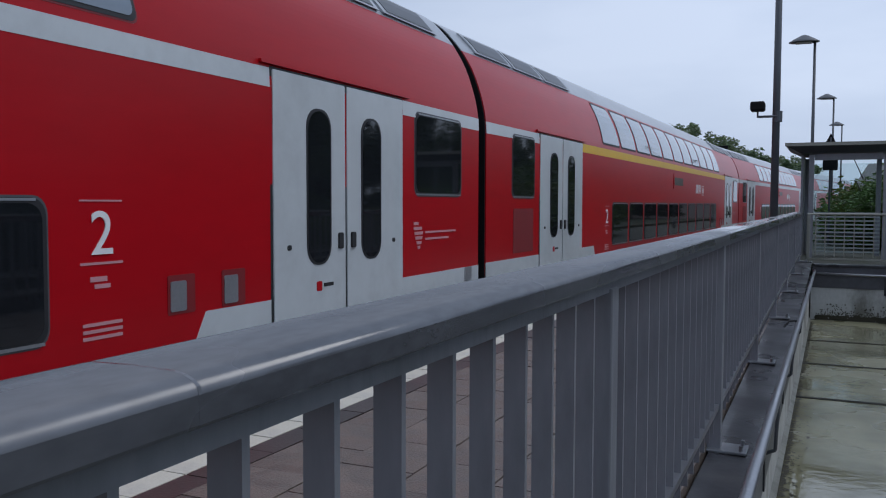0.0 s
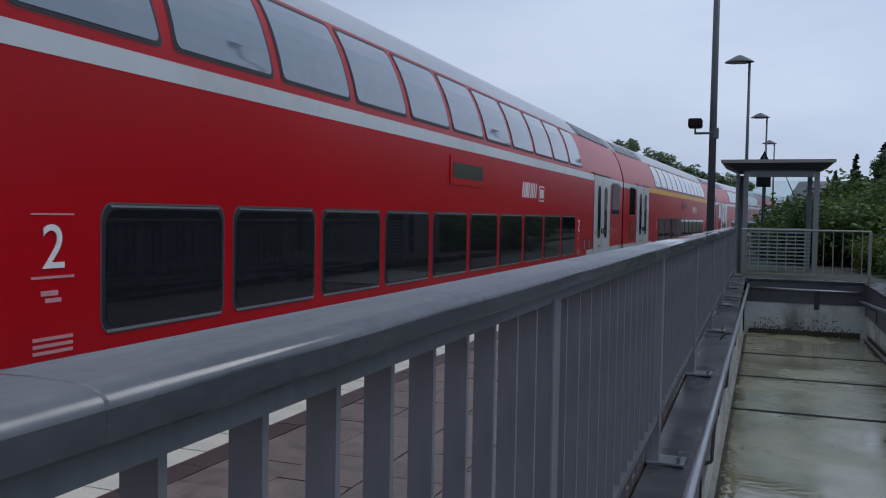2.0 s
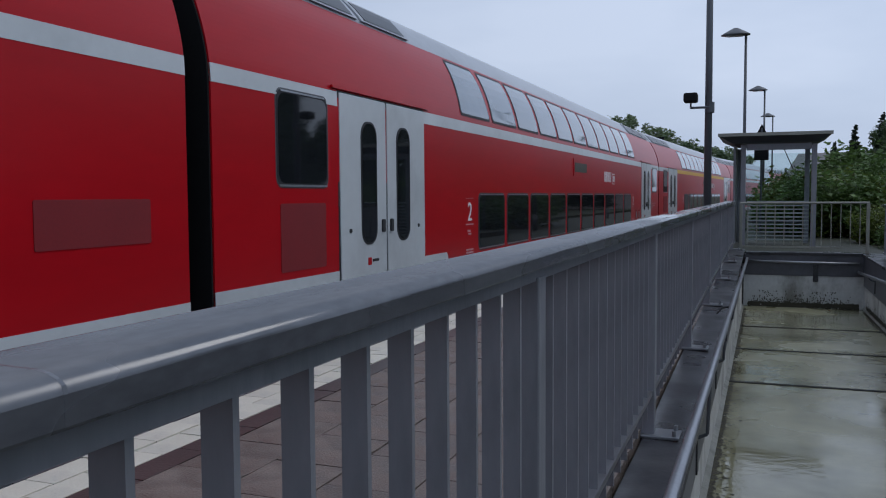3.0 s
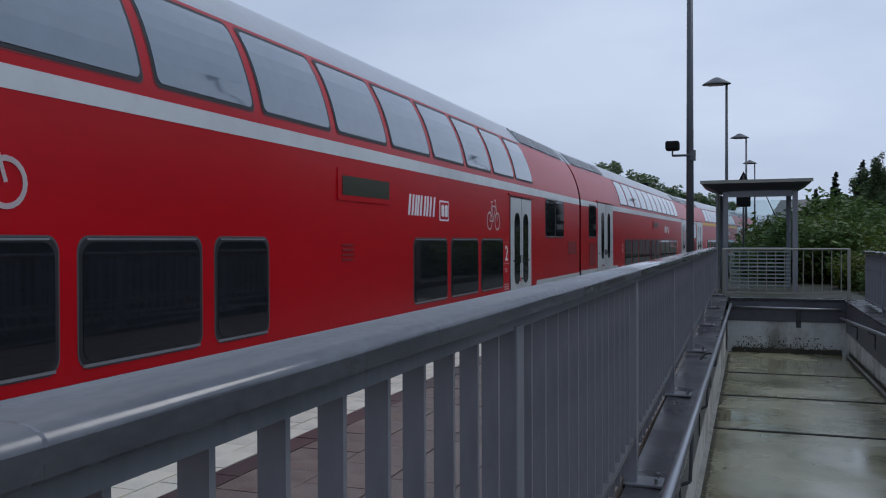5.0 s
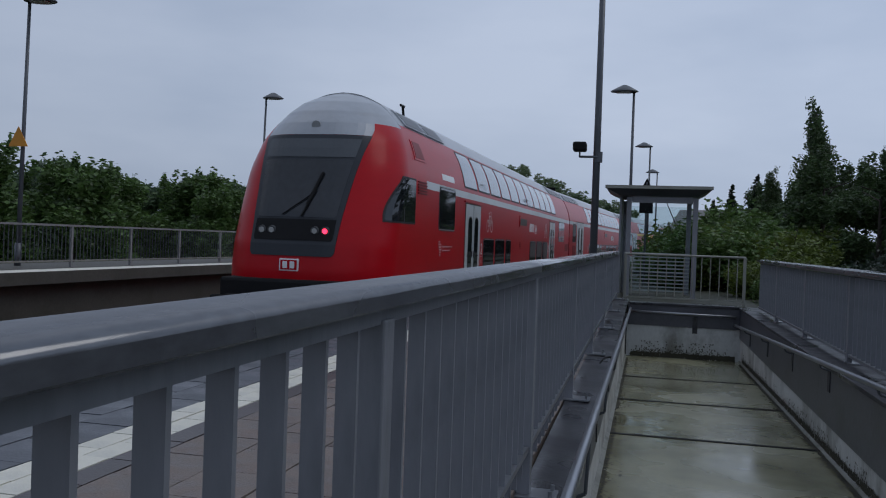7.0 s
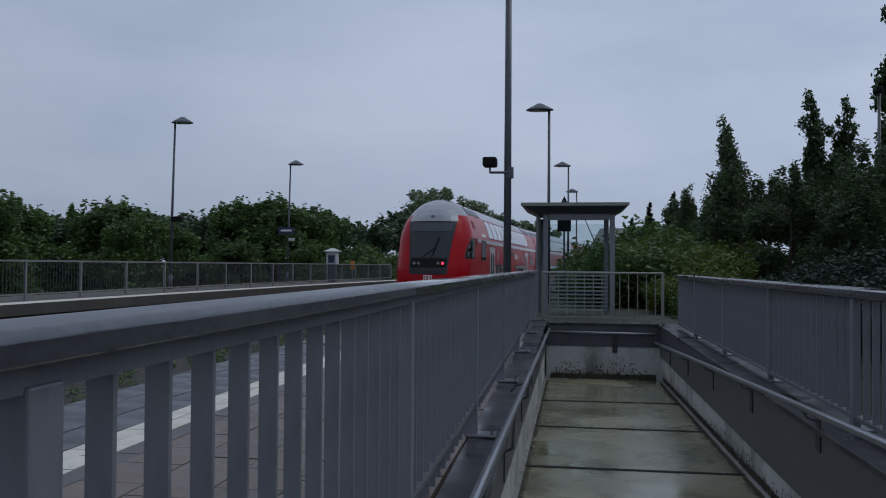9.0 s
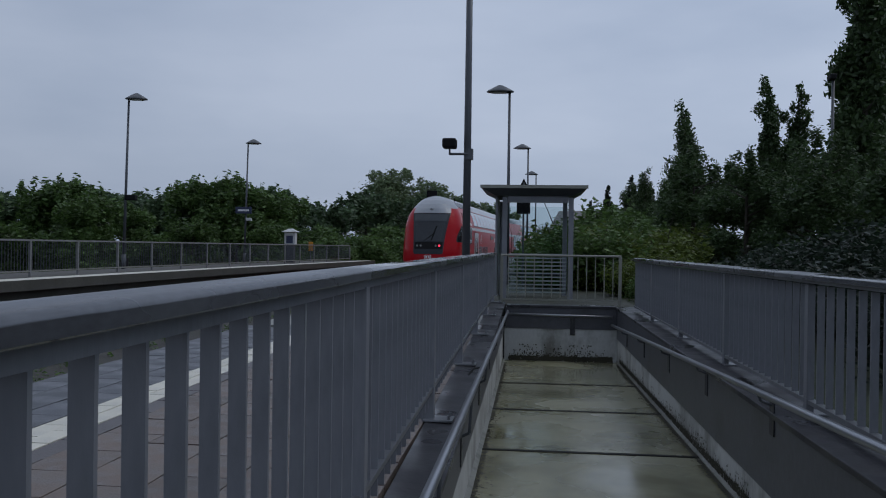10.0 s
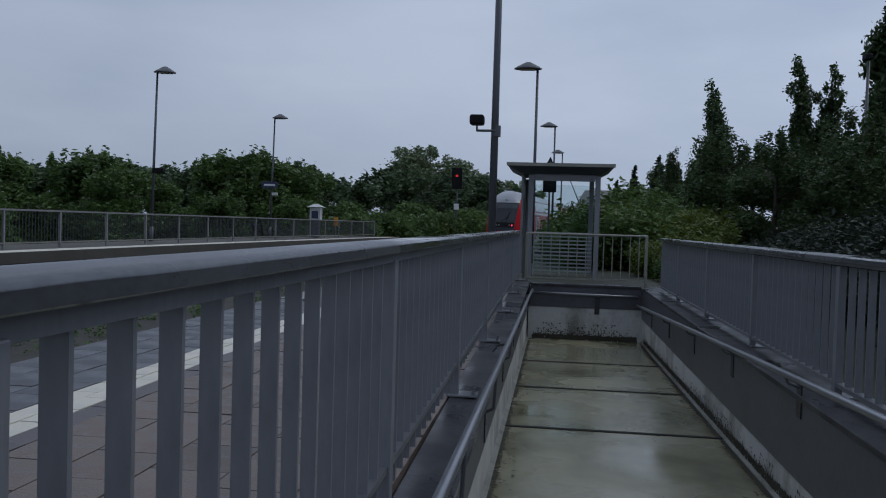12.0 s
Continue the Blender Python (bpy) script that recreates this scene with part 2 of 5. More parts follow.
LEAF_DARK = leaf_material("dark_green_leaves", (0.060, 0.102, 0.036))
LEAF_MID = leaf_material("green_leaves", (0.090, 0.155, 0.042))
LEAF_LIGHT = leaf_material("yellow_green_leaves", (0.105, 0.145, 0.026))
# leaf green lightened to paint in the haze of distance
LEAF_HAZE = leaf_material("haze_pale_leaves", (0.15, 0.20, 0.10))
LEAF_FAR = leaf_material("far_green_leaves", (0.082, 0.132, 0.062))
NEEDLE = leaf_material("dark_conifer_needles", (0.018, 0.032, 0.018))


# ---- mesh helpers ----
def part(name, bm, mat, parent=None, label="", smooth=False):
    """Links a bmesh as one mesh object under a thing or a part."""
    me = bpy.data.meshes.new(name)
    bmesh.ops.recalc_face_normals(bm, faces=bm.faces)
    bm.to_mesh(me)
    bm.free()
    return part_from(name, me, mat, parent, label, smooth)


def part_from(name, me, mat, parent=None, label="", smooth=False):
    if mat is not None and not me.materials:
        me.materials.append(mat)
    if smooth:
        for p in me.polygons:
            p.use_smooth = True
    ob = new(name, me)
    ob.parent = parent
    if label:
        ob["label"] = label
    return ob


def group_of(name, m=None):
    ob = new(name)
    ob.empty_display_size = 0.3
    if m is not None:
        ob.matrix_basis = m
    return ob


def box(x0, x1, y0, y1, z0, z1, bm=None, bevel=0.0):
    own = bm is None
    out = bmesh.new() if own else bm
    made = bmesh.ops.create_cube(out, size=1.0)
    bmesh.ops.transform(out, verts=made["verts"], matrix=Matrix.Translation(((x0 + x1) / 2, (y0 + y1) / 2, (z0 + z1) / 2)) @ Matrix.Diagonal((x1 - x0, y1 - y0, z1 - z0, 1)))
    if bevel:
        es = list({e for v in made["verts"] for e in v.link_edges})
        bmesh.ops.bevel(out, geom=es, offset=bevel, segments=2, affect="EDGES", profile=0.5)
    return out


def rod(a, b, r0, r1=None, sides=12, bm=None):
    """A round bar from a to b."""
    out = bmesh.new() if bm is None else bm
    a, b = Vector(a), Vector(b)
    made = bmesh.ops.create_cone(out, cap_ends=True, segments=sides, radius1=r0, radius2=r0 if r1 is None else r1, depth=(b - a).length)
    turn = (b - a).to_track_quat("Z", "Y").to_matrix().to_4x4()
    bmesh.ops.transform(out, verts=made["verts"], matrix=Matrix.Translation((a + b) / 2) @ turn)
    return out


def sweep(profile, stations, closed=True, caps=True):
    """A profile [(u, w)] carried along stations [(origin, u_axis, w_axis)]."""
    bm = bmesh.new()
    rings = []
    for o, u, w in stations:
        rings.append([bm.verts.new(Vector(o) + Vector(u) * p + Vector(w) * q) for p, q in profile])
    k = len(profile)
    for r0, r1 in zip(rings, rings[1:]):
        for i in range(k if closed else k - 1):
            bm.faces.new((r0[i], r0[(i + 1) % k], r1[(i + 1) % k], r1[i]))
    if closed and caps:
        bm.faces.new(list(reversed(rings[0])))
        bm.faces.new(rings[-1])
    return bm


def along_y(profile, ys, x=0.0, z=0.0):
    return sweep(profile, [((x, y, z), (1, 0, 0), (0, 0, 1)) for y in ys])


# ---- the line of the track: straight beside the ramp, easing into a wide right-hand curve ----
TRACK_X, BEND, BEND_FROM = -5.28, 0.000088, 4.0


def shift(y):
    return BEND * max(0.0, y - BEND_FROM) ** 2.5


def curve_stations(x, y0, y1, step, z=0.0):
    count = max(2, int((y1 - y0) / step) + 1)
    out = []
    for i in range(count):
        y = y0 + (y1 - y0) * i / (count - 1)
        h = math.atan(2.5 * BEND * max(0.0, y - BEND_FROM) ** 1.5)
        out.append(((x + shift(y), y, z), (math.cos(h), -math.sin(h), 0), (0, 0, 1)))
    return out
# ---- ground, tracks, platforms ----
RAMP_L, RAMP_R, RAMP_END = -0.25, 1.585, 15.87


def floor_z(y):
    return -0.767 + 0.0166 * (RAMP_END - y)


def hand_z(y, rise, end):
    return end + rise * (RAMP_END - y)


g = bmesh.new()
bmesh.ops.create_grid(g, x_segments=60, y_segments=60, size=1200)
for v in g.verts:
    v.co.z = -1.45
tagged(part("ground", g, EARTH), "rough dark green grass ground around the station", "ground", kind="structure")

TRACK_Z = -0.065
for nm, tx in (("track_bed_1", TRACK_X), ("track_bed_2", -11.36)):
    ob = part(nm, sweep([(-2.0, -1.5), (-1.5, -1.14), (1.5, -1.14), (2.0, -1.5)], curve_stations(tx, -70, 160, 4, TRACK_Z)), BALLAST)
    tagged(ob, "bed of brown crushed stone ballast under a railway track", "track bed", kind="structure")
    for side in (-0.75, 0.75):
        part("running_rail", sweep([(side - 0.036, -0.96), (side + 0.036, -0.96), (side + 0.036, -1.0), (side + 0.012, -1.02), (side + 0.07, -1.13), (side - 0.07, -1.13), (side - 0.012, -1.02), (side - 0.036, -1.0)], curve_stations(tx, -70, 160, 4, TRACK_Z)), RAIL_STEEL, ob, "worn steel running rail")
    sl = bmesh.new()
    for o, u, w in curve_stations(tx, -40, 130, 0.65, TRACK_Z):
        c, a = Vector(o), math.atan2(-u[1], u[0])
        made = bmesh.ops.create_cube(sl, size=1)
        bmesh.ops.transform(sl, verts=made["verts"], matrix=Matrix.Translation(c + Vector((0, 0, -1.17))) @ Matrix.Rotation(-a, 4, "Z") @ Matrix.Diagonal((2.5, 0.25, 0.1, 1)))
    tagged(part("sleepers", sl, SLEEPER, ob), kind="stuff")
mid = part("ballast_between_tracks", sweep([(-9.6, -1.6), (-9.6, -1.28), (-6.9, -1.28), (-6.9, -1.6)], curve_stations(0, -70, 160, 4)), BALLAST)
tagged(mid, "strip of dark ballast and weeds between the two tracks", "ballast", kind="structure")

# near platform: a body with a curved edge; slabs are laid on it
EDGE_X = -3.58
pl = part("platform", sweep([(EDGE_X, -1.5), (EDGE_X, -0.065), (-0.47, -0.065), (-0.47, -1.5)], curve_stations(0, -70, 13, 6)), BED)
tagged(pl, "station platform paved with wet grey concrete slabs", "platform", kind="structure")
pl2 = part("platform_far", sweep([(EDGE_X, -1.5), (EDGE_X, -0.01), (1.2, -0.01), (1.2, -1.5)], curve_stations(0, 16.2, 95, 4)), MOSSY)
tagged(pl2, "far part of the grey concrete station platform", "platform", kind="structure")
pl3 = part("platform_mid", sweep([(EDGE_X, -1.5), (EDGE_X, -0.01), (-0.47, -0.01), (-0.47, -1.5)], curve_stations(0, 13.004, 16.196, 1)), CONCRETE)
tagged(pl3, "middle part of the grey concrete station platform", "platform", kind="structure")

# opposite platform
OPP = -13.1
op = part("opposite_platform", sweep([(OPP - 3.4, -1.5), (OPP - 3.4, 0.06), (OPP, 0.06), (OPP, -0.22), (OPP - 0.35, -0.26), (OPP - 0.35, -1.5)], curve_stations(0, -70, 61, 3)), OPP_CONC)
tagged(op, "opposite station platform of weathered grey concrete", "platform", kind="structure")
part("edge_line", sweep([(OPP - 0.75, 0.05), (OPP - 0.75, 0.064), (OPP - 0.02, 0.064), (OPP - 0.02, 0.05)], curve_stations(0, -70, 61, 3)), TACTILE, op, "pale edge strip")

# raised ground behind the ramp and to its right, with the slope down to the field
RAISED_Z = 0.10
rg = sweep([(1.95, -1.5), (1.95, RAISED_Z), (9, RAISED_Z), (40, 0.6), (90, 0.4), (120, -1.5)], [((0, y, 0), (1, 0, 0), (0, 0, 1)) for y in range(-60, 161, 4)])
tagged(part("embankment", rg, EARTH), "overgrown grassy bank beside the ramp", "bank", kind="structure")
rg = box(-0.47, 1.95, 16.2, 24, -1.5, 0.12)
tagged(part("landing", rg, MOSSY), "dark mossy paving at the end of the ramp", "paving", kind="structure")

# ---- the ramp ----
fl = group_of("floor")
tagged(fl, "wet mossy concrete ramp floor with dark cross joints", "ramp floor", kind="structure")
joints = [-5.0, -2.9, -0.8, 1.3, 3.4, 5.4, 9.1, 11.12, 13.17, RAMP_END]
for a, b in zip(joints, joints[1:]):
    bm = bmesh.new()
    lo = []
    for y, dz in ((a + 0.012, 0), (b - 0.012, 0)):
        lo.append([bm.verts.new((x, y, floor_z(y) + d)) for x, d in ((RAMP_L, -0.3), (RAMP_R, -0.3), (RAMP_R, 0), (RAMP_L, 0))])
    for i in range(4):
        bm.faces.new((lo[0][i], lo[0][(i + 1) % 4], lo[1][(i + 1) % 4], lo[1][i]))
    bm.faces.new(lo[0])
    bm.faces.new(list(reversed(lo[1])))
    part("slab", bm, FLOOR, fl)
    bm = box(RAMP_L, RAMP_R, b - 0.028, b + 0.028, floor_z(b) - 0.02, floor_z(b) + 0.007, bevel=0.005)
    if b < RAMP_END:
        part("joint_strip", bm, JOINT, fl, "black raised joint strip")


def wall_box(name, label, x0, x1, y0, y1, z0, z1, mat):
    ob = part(name, box(x0, x1, y0, y1, z0, z1), mat)
    tagged(ob, label, "wall", kind="structure")
    return ob


BAND_L, BAND_END, BAND_R = -0.3, -0.24, -0.38


def west_prism(inset, y0, y1, z0, z1):
    """A block of the west wall, whose inner face runs slightly out of square."""
    bm = bmesh.new()
    rr = [[bm.verts.new((px, y, z)) for px, z in ((-0.469, z0), (RAMP_L - 0.02 + inset, z0), (RAMP_L - 0.02 + inset, z1), (-0.469, z1))] for y in (y0, y1)]
    for i in range(4):
        bm.faces.new((rr[0][i], rr[0][(i + 1) % 4], rr[1][(i + 1) % 4], rr[1][i]))
    bm.faces.new(rr[0]), bm.faces.new(rr[1])
    return bm



wl_w = part("wall_west", west_prism(0, -6, 16.196, -1.6, BAND_L), WALL)
tagged(wl_w, "stained pale concrete side wall of the ramp", "wall", kind="structure")
wl_n = wall_box("wall_north", "stained white concrete end wall of the ramp with moss at its foot", RAMP_L, RAMP_R, RAMP_END, 16.196, -1.6, BAND_END, WALL)
wl_e = wall_box("wall_east", "stained white concrete side wall of the ramp", RAMP_R, 1.948, -6, 16.196, -1.6, BAND_R, WALL)
part("cladding", west_prism(0.012, -6, 16.196, BAND_L, -0.075), BAND, wl_w, "dark grey cladding band")
part("cladding", box(RAMP_L + 0.013, RAMP_R - 0.013, RAMP_END - 0.012, 16.196, BAND_END, 0.10), BAND, wl_n, "dark grey cladding band")
part("cladding", along_y([(RAMP_R - 0.012, BAND_R), (1.948, BAND_R), (1.948, 0.09), (RAMP_R - 0.012, 0.09)], (-6, 16.196)), BAND, wl_e, "dark grey cladding band")
# sheet copings; the west one rises gently to the end of the ramp
bm = bmesh.new()
rings = []
for y, z in ((-6, -0.05), (5, -0.045), (16.15, 0.17)):
    rings.append([bm.verts.new((x, y, z + d)) for x, d in ((-0.475, -0.03), (RAMP_L + 0.01, -0.03), (RAMP_L + 0.01, 0), (-0.475, 0.01))])
for r0, r1 in zip(rings, rings[1:]):
    for i in range(4):
        bm.faces.new((r0[i], r0[(i + 1) % 4], r1[(i + 1) % 4], r1[i]))
bm.faces.new(rings[0]), bm.faces.new(rings[-1])
part("coping", bm, LEDGE, wl_w, "wet dark sheet coping")
part("coping", box(RAMP_L + 0.032, RAMP_R - 0.032, RAMP_END - 0.03, 16.2, 0.10, 0.14, bevel=0.006), LEDGE, wl_n, "wet dark sheet coping")
part("coping", box(RAMP_R - 0.03, 1.96, -6, 16.2, 0.09, 0.125, bevel=0.006), LEDGE, wl_e, "wet dark sheet coping")
# foot fillets between floor and walls
for x0, x1, own in ((RAMP_L - 0.022, RAMP_L + 0.015, wl_w), (RAMP_R - 0.02, RAMP_R, wl_e)):
    bm = bmesh.new()
    rr = [[bm.verts.new((x + 0, y, floor_z(y) + d)) for x, d in ((x0, -0.05), (x1, -0.05), (x1, 0.006 if own is wl_w else 0.03), (x0, 0.03 if own is wl_w else 0.008))] for y in (-5, RAMP_END)]
    for i in range(4):
        bm.faces.new((rr[0][i], rr[0][(i + 1) % 4], rr[1][(i + 1) % 4], rr[1][i]))
    bm.faces.new(rr[0]), bm.faces.new(rr[1])
    part("wall_foot", bm, KERB, own, "mossy concrete fillet")
w_s = wall_box("wall_south", "plain concrete wall closing the ramp behind", -0.469, 1.948, -6.3, -6.004, -1.6, 0.1, CONCRETE)

# moss and dirt gathered at the foot of the walls
def moss_edge(owner, length, where, seed, dense, tall, per_metre):
    """Patches of moss: where(p, h) gives the place at p along the foot and h away from it; thick below, thinning out above."""
    rng = random.Random(seed)
    bm = bmesh.new()
    clump = [rng.random() for _ in range(int(length / 0.17) + 2)]
    for i in range(int(length * per_metre)):
        p = rng.uniform(0.02, length - 0.02)
        c = clump[int(p / 0.17)]
        h = rng.uniform(0, dense) if rng.random() < 0.6 else min(tall, dense * 0.6 + rng.expovariate(1 / (0.35 * tall * (0.2 + c))))
        r = rng.uniform(0.006, 0.016) * (1.3 if h < dense else 0.8)
        k = rng.uniform(0, 6.28)
        lift = rng.uniform(0.002, 0.008)
        ring = []
        for j in range(6):
            q = r * rng.uniform(0.6, 1.2)
            ring.append(bm.verts.new(where(min(length, max(0, p + q * math.cos(k + j * 1.047))), max(0.0, h + 1.3 * q * math.sin(k + j * 1.047)), lift)))
        bm.faces.new(ring)
    part("moss", bm, MOSS, owner, "dark moss and dirt")


moss_edge(wl_n, RAMP_R - RAMP_L - 0.12, lambda p, h, o: (RAMP_L + 0.06 + p, RAMP_END - o, floor_z(RAMP_END) + h), 1, 0.07, 0.26, 800)
moss_edge(fl, 19.5, lambda p, h, o: (RAMP_L + 0.012 + h, -4 + p, floor_z(-4 + p) + 0.4 * o), 2, 0.03, 0.14, 160)
moss_edge(fl, 19.5, lambda p, h, o: (RAMP_R - 0.022 - h, -4 + p, floor_z(-4 + p) + 0.4 * o), 3, 0.025, 0.09, 260)
moss_edge(wl_e, 19.5, lambda p, h, o: (RAMP_R - o, -4 + p, floor_z(-4 + p) + 0.035 + h), 4, 0.05, 0.14, 420)

# ---- railings ----
BAR = bmesh.new()
box(-0.019, 0.019, -0.0055, 0.0055, 0, 1, BAR)
BAR_MESH = bpy.data.meshes.new("baluster")
BAR.to_mesh(BAR_MESH)
BAR.free()
BAR_MESH.materials.append(RAIL_PAINT)
CAP = [(0.065, -0.020), (0.065, 0.002), (0.063, 0.008), (0.058, 0.012), (0.050, 0.0155), (0.040, 0.0172), (0.0, 0.0182), (-0.040, 0.0172), (-0.050, 0.0155), (-0.058, 0.012), (-0.063, 0.008), (-0.065, 0.002), (-0.065, -0.020), (-0.063, -0.023), (0.063, -0.023)]


def railing(name, label, x, y0, y1, posts, bars, top, base_at, low_at, foot=0.10, lean=(0.0, 0.0), deep=0.036, slim=1.0, post_x=(-0.042, 0.0335)):
    """A railing along y: flat capped handrail with a front lip, dark flat under it, bottom flat, posts on bolted plates, bars."""
    r = group_of(name, pose(x, 0, 0, lean[0], 0, lean[1]))
    tagged(r, label, "railing")
    cap = part("handrail_cap", along_y(CAP, (y0, y1), z=top - 0.019), CAP_PAINT, r, "wet flat handrail cap with rounded edges")
    for p in cap.data.polygons:
        p.use_smooth = abs(p.normal.z) > 0.2 and p.normal.z > -0.5
    part("top_flat", box(-0.026, 0.026, y0, y1, top - 0.042 - deep, top - 0.0421), RAIL_PAINT, r)
    bm = bmesh.new()
    rr = [[bm.verts.new((px, y, low_at(y) + d)) for px, d in ((-0.024, -0.012), (0.024, -0.012), (0.024, 0.012), (-0.024, 0.012))] for y in (y0, y1)]
    for i in range(4):
        bm.faces.new((rr[0][i], rr[0][(i + 1) % 4], rr[1][(i + 1) % 4], rr[1][i]))
    bm.faces.new(rr[0]), bm.faces.new(rr[1])
    part("bottom_flat", bm, STEEL, r)
    for y in posts:
        zb = base_at(y)
        po = part("post", box(post_x[0], post_x[1], y - 0.065, y, zb, top - 0.07, bevel=0.004), RAIL_PAINT, r)
        part("base_plate", box(-0.03, foot, y - 0.10, y + 0.05, zb, zb + 0.014, bevel=0.003), STEEL, po, "galvanised base plate")
        for by in (y - 0.078, y + 0.028):
            part("bolt", rod((foot - 0.025, by, zb + 0.012), (foot - 0.025, by, zb + 0.04), 0.010, sides=6), STEEL, po)
    for y in bars:
        if y0 < y < y1:
            b = new("baluster", BAR_MESH)
            b.parent = r
            zl = low_at(y)
            b.matrix_basis = Matrix.Translation((0, y, zl)) @ Matrix.Diagonal((slim, 1, top - 0.07 - zl, 1))
    return r


def west_base(y):
    return -0.04 + max(0.0, y - 5) * 0.0193


posts = [2.665 + 2.2 * k for k in range(-3, 7)]
bars = [2.4995 - 0.149 * k for k in range(13)] + [p + 0.133 + 0.155 * k for p in posts if p > 2 or p < -1 for k in range(13)]
west = railing("railing", "grey painted steel railing with a wet flat handrail beside the platform", -0.463, -4.2, 15.93, posts, bars, 0.989, west_base, lambda y: west_base(y) + 0.115, 0.15, (0.03, -0.02))
part("cap_joint", along_y([(u * 1.004, w * 1.003) for u, w in CAP], (1.195, 1.199), z=0.970), CAP_PAINT, west, "welded joint of the handrail")
posts = [-3.49 + 2.1 * k for k in range(9)]
bars = [p + 0.104 + 0.15 * k for p in posts for k in range(13)]
east = railing("railing", "grey painted steel railing with a slim handrail before dense trees", 1.775, -5.6, 15.15, posts, bars, 0.948, lambda y: 0.125, lambda y: 0.20, deep=0.02, slim=1.0, post_x=(-0.03, 0.012))

# pale fence across the end of the ramp
ef = group_of("end_fence", pose(0, 15.97, 0))
tagged(ef, "pale weathered steel fence with thin bars across the ramp end", "fence")
part("top_rail", rod((-0.33, 0, 0.957), (1.64, 0, 0.957), 0.018), LIGHT_FENCE, ef)
part("bottom_rail", box(-0.33, 1.64, -0.012, 0.012, 0.215, 0.24), LIGHT_FENCE, ef)
for px in (-0.31, 1.625):
    part("post", box(px - 0.025, px + 0.025, -0.02, 0.02, 0.13, 0.955, bevel=0.003), LIGHT_FENCE, ef)
for i in range(13):
    px = -0.20 + i * 0.1425
    part("baluster", rod((px, 0, 0.26), (px, 0, 0.95), 0.008, sides=8), LIGHT_FENCE, ef)


# inner handrails on brackets
def inner_rail(x, wall_x, y0, y1, label, rise, end, under=None):
    h = group_of("wall_handrail")
    tagged(h, label, "handrail")
    part("tube", rod((x, y0, hand_z(y0, rise, end)), (x, y1, hand_z(y1, rise, end)), 0.021, sides=14), STEEL, h, smooth=True)
    s = 1 if wall_x > x else -1
    y = y0 + 0.9
    while y < y1:
        z = hand_z(y, rise, end)
        top = z - 0.04 if under is None else min(z - 0.04, under(y))
        bm = rod((x, y, z - 0.015), (x + s * 0.012, y, top - 0.01), 0.009, sides=8)
        rod((x + s * 0.012, y, top - 0.01), (wall_x, y, top - 0.035), 0.009, sides=8, bm=bm)
        br = part("bracket", bm, MAST, h)
        part("bracket_plate", box(min(wall_x, wall_x - s * 0.008), max(wall_x, wall_x - s * 0.008), y - 0.045, y + 0.045, top - 0.21, top), LEDGE, br, "dark fixing plate")
        y += 1.85
    return h


inner_rail(-0.195, RAMP_L - 0.008, -5, RAMP_END - 0.06, "slim galvanised tube handrail along the ramp wall", 0.0165, 0.035, lambda y: west_base(y) - 0.05)
inner_rail(1.49, RAMP_R - 0.012, -5, RAMP_END - 0.06, "slim galvanised tube handrail along the ramp wall", 0.045, -0.16)
h = group_of("wall_handrail")
tagged(h, "short galvanised tube handrail across the ramp end wall", "handrail")
ze = -0.005
part("tube", rod((-0.195, RAMP_END - 0.06, ze), (1.50, RAMP_END - 0.06, ze - 0.02), 0.021, sides=14), STEEL, h, smooth=True)
br = part("bracket", rod((0.86, RAMP_END - 0.06, ze - 0.02), (0.86, RAMP_END - 0.012, ze - 0.14), 0.01, sides=8), BAND, h)
part("bracket_plate", box(0.82, 0.90, RAMP_END - 0.02, RAMP_END - 0.012, ze - 0.33, ze - 0.05), LEDGE, br, "dark fixing plate")
# loop of cable on the coping
cb = bmesh.new()
pts = [(-0.33, 8.6, 0.05), (-0.29, 8.62, 0.10), (-0.24, 8.63, 0.11), (-0.20, 8.60, 0.06), (-0.22, 8.5, 0.05)]
for a, b in zip(pts, pts[1:]):
    rod(a, b, 0.008, sides=8, bm=cb)
tagged(part("cable", cb, RUBBER), "black cable loop hanging over the ramp coping", "cable")


# ---- lamps ----
def platform_lamp(x, y, height=5.78):
    p = group_of("platform_lamp", pose(x, y, 0))
    tagged(p, "tall slim dark grey platform lamp with a flat hooded head", "lamp")
    part("mast", rod((0, 0, -0.1), (0, 0, height - 0.1), 0.055, 0.036, 16), MAST, p, smooth=True)
    part("base", rod((0, 0, -0.1), (0, 0, 0.5), 0.075, 0.075, 16), MAST, p, smooth=True)
    part("arm", rod((0.03, 0, height - 0.12), (-0.3, 0, height - 0.09), 0.022, sides=10), MAST, p)
    bm = bmesh.new()
    rings = []
    for rr, z in ((0.40, 0.0), (0.41, 0.02), (0.30, 0.085), (0.15, 0.165), (0.07, 0.205), (0.02, 0.215)):
        rings.append([bm.verts.new((-0.28 + rr * math.cos(a), 0.62 * rr * math.sin(a), height - 0.1 + z)) for a in [2 * math.pi * i / 24 for i in range(24)]])
    for r0, r1 in zip(rings, rings[1:]):
        for i in range(24):
            bm.faces.new((r0[i], r0[(i + 1) % 24], r1[(i + 1) % 24], r1[i]))
    bm.faces.new(rings[0]), bm.faces.new(rings[-1])
    hd = part("head", bm, LAMP_HEAD, p, smooth=True)
    part("diffuser", box(-0.5, -0.08, -0.13, 0.13, height - 0.125, height - 0.1, bevel=0.01), LENS, hd)
    return p


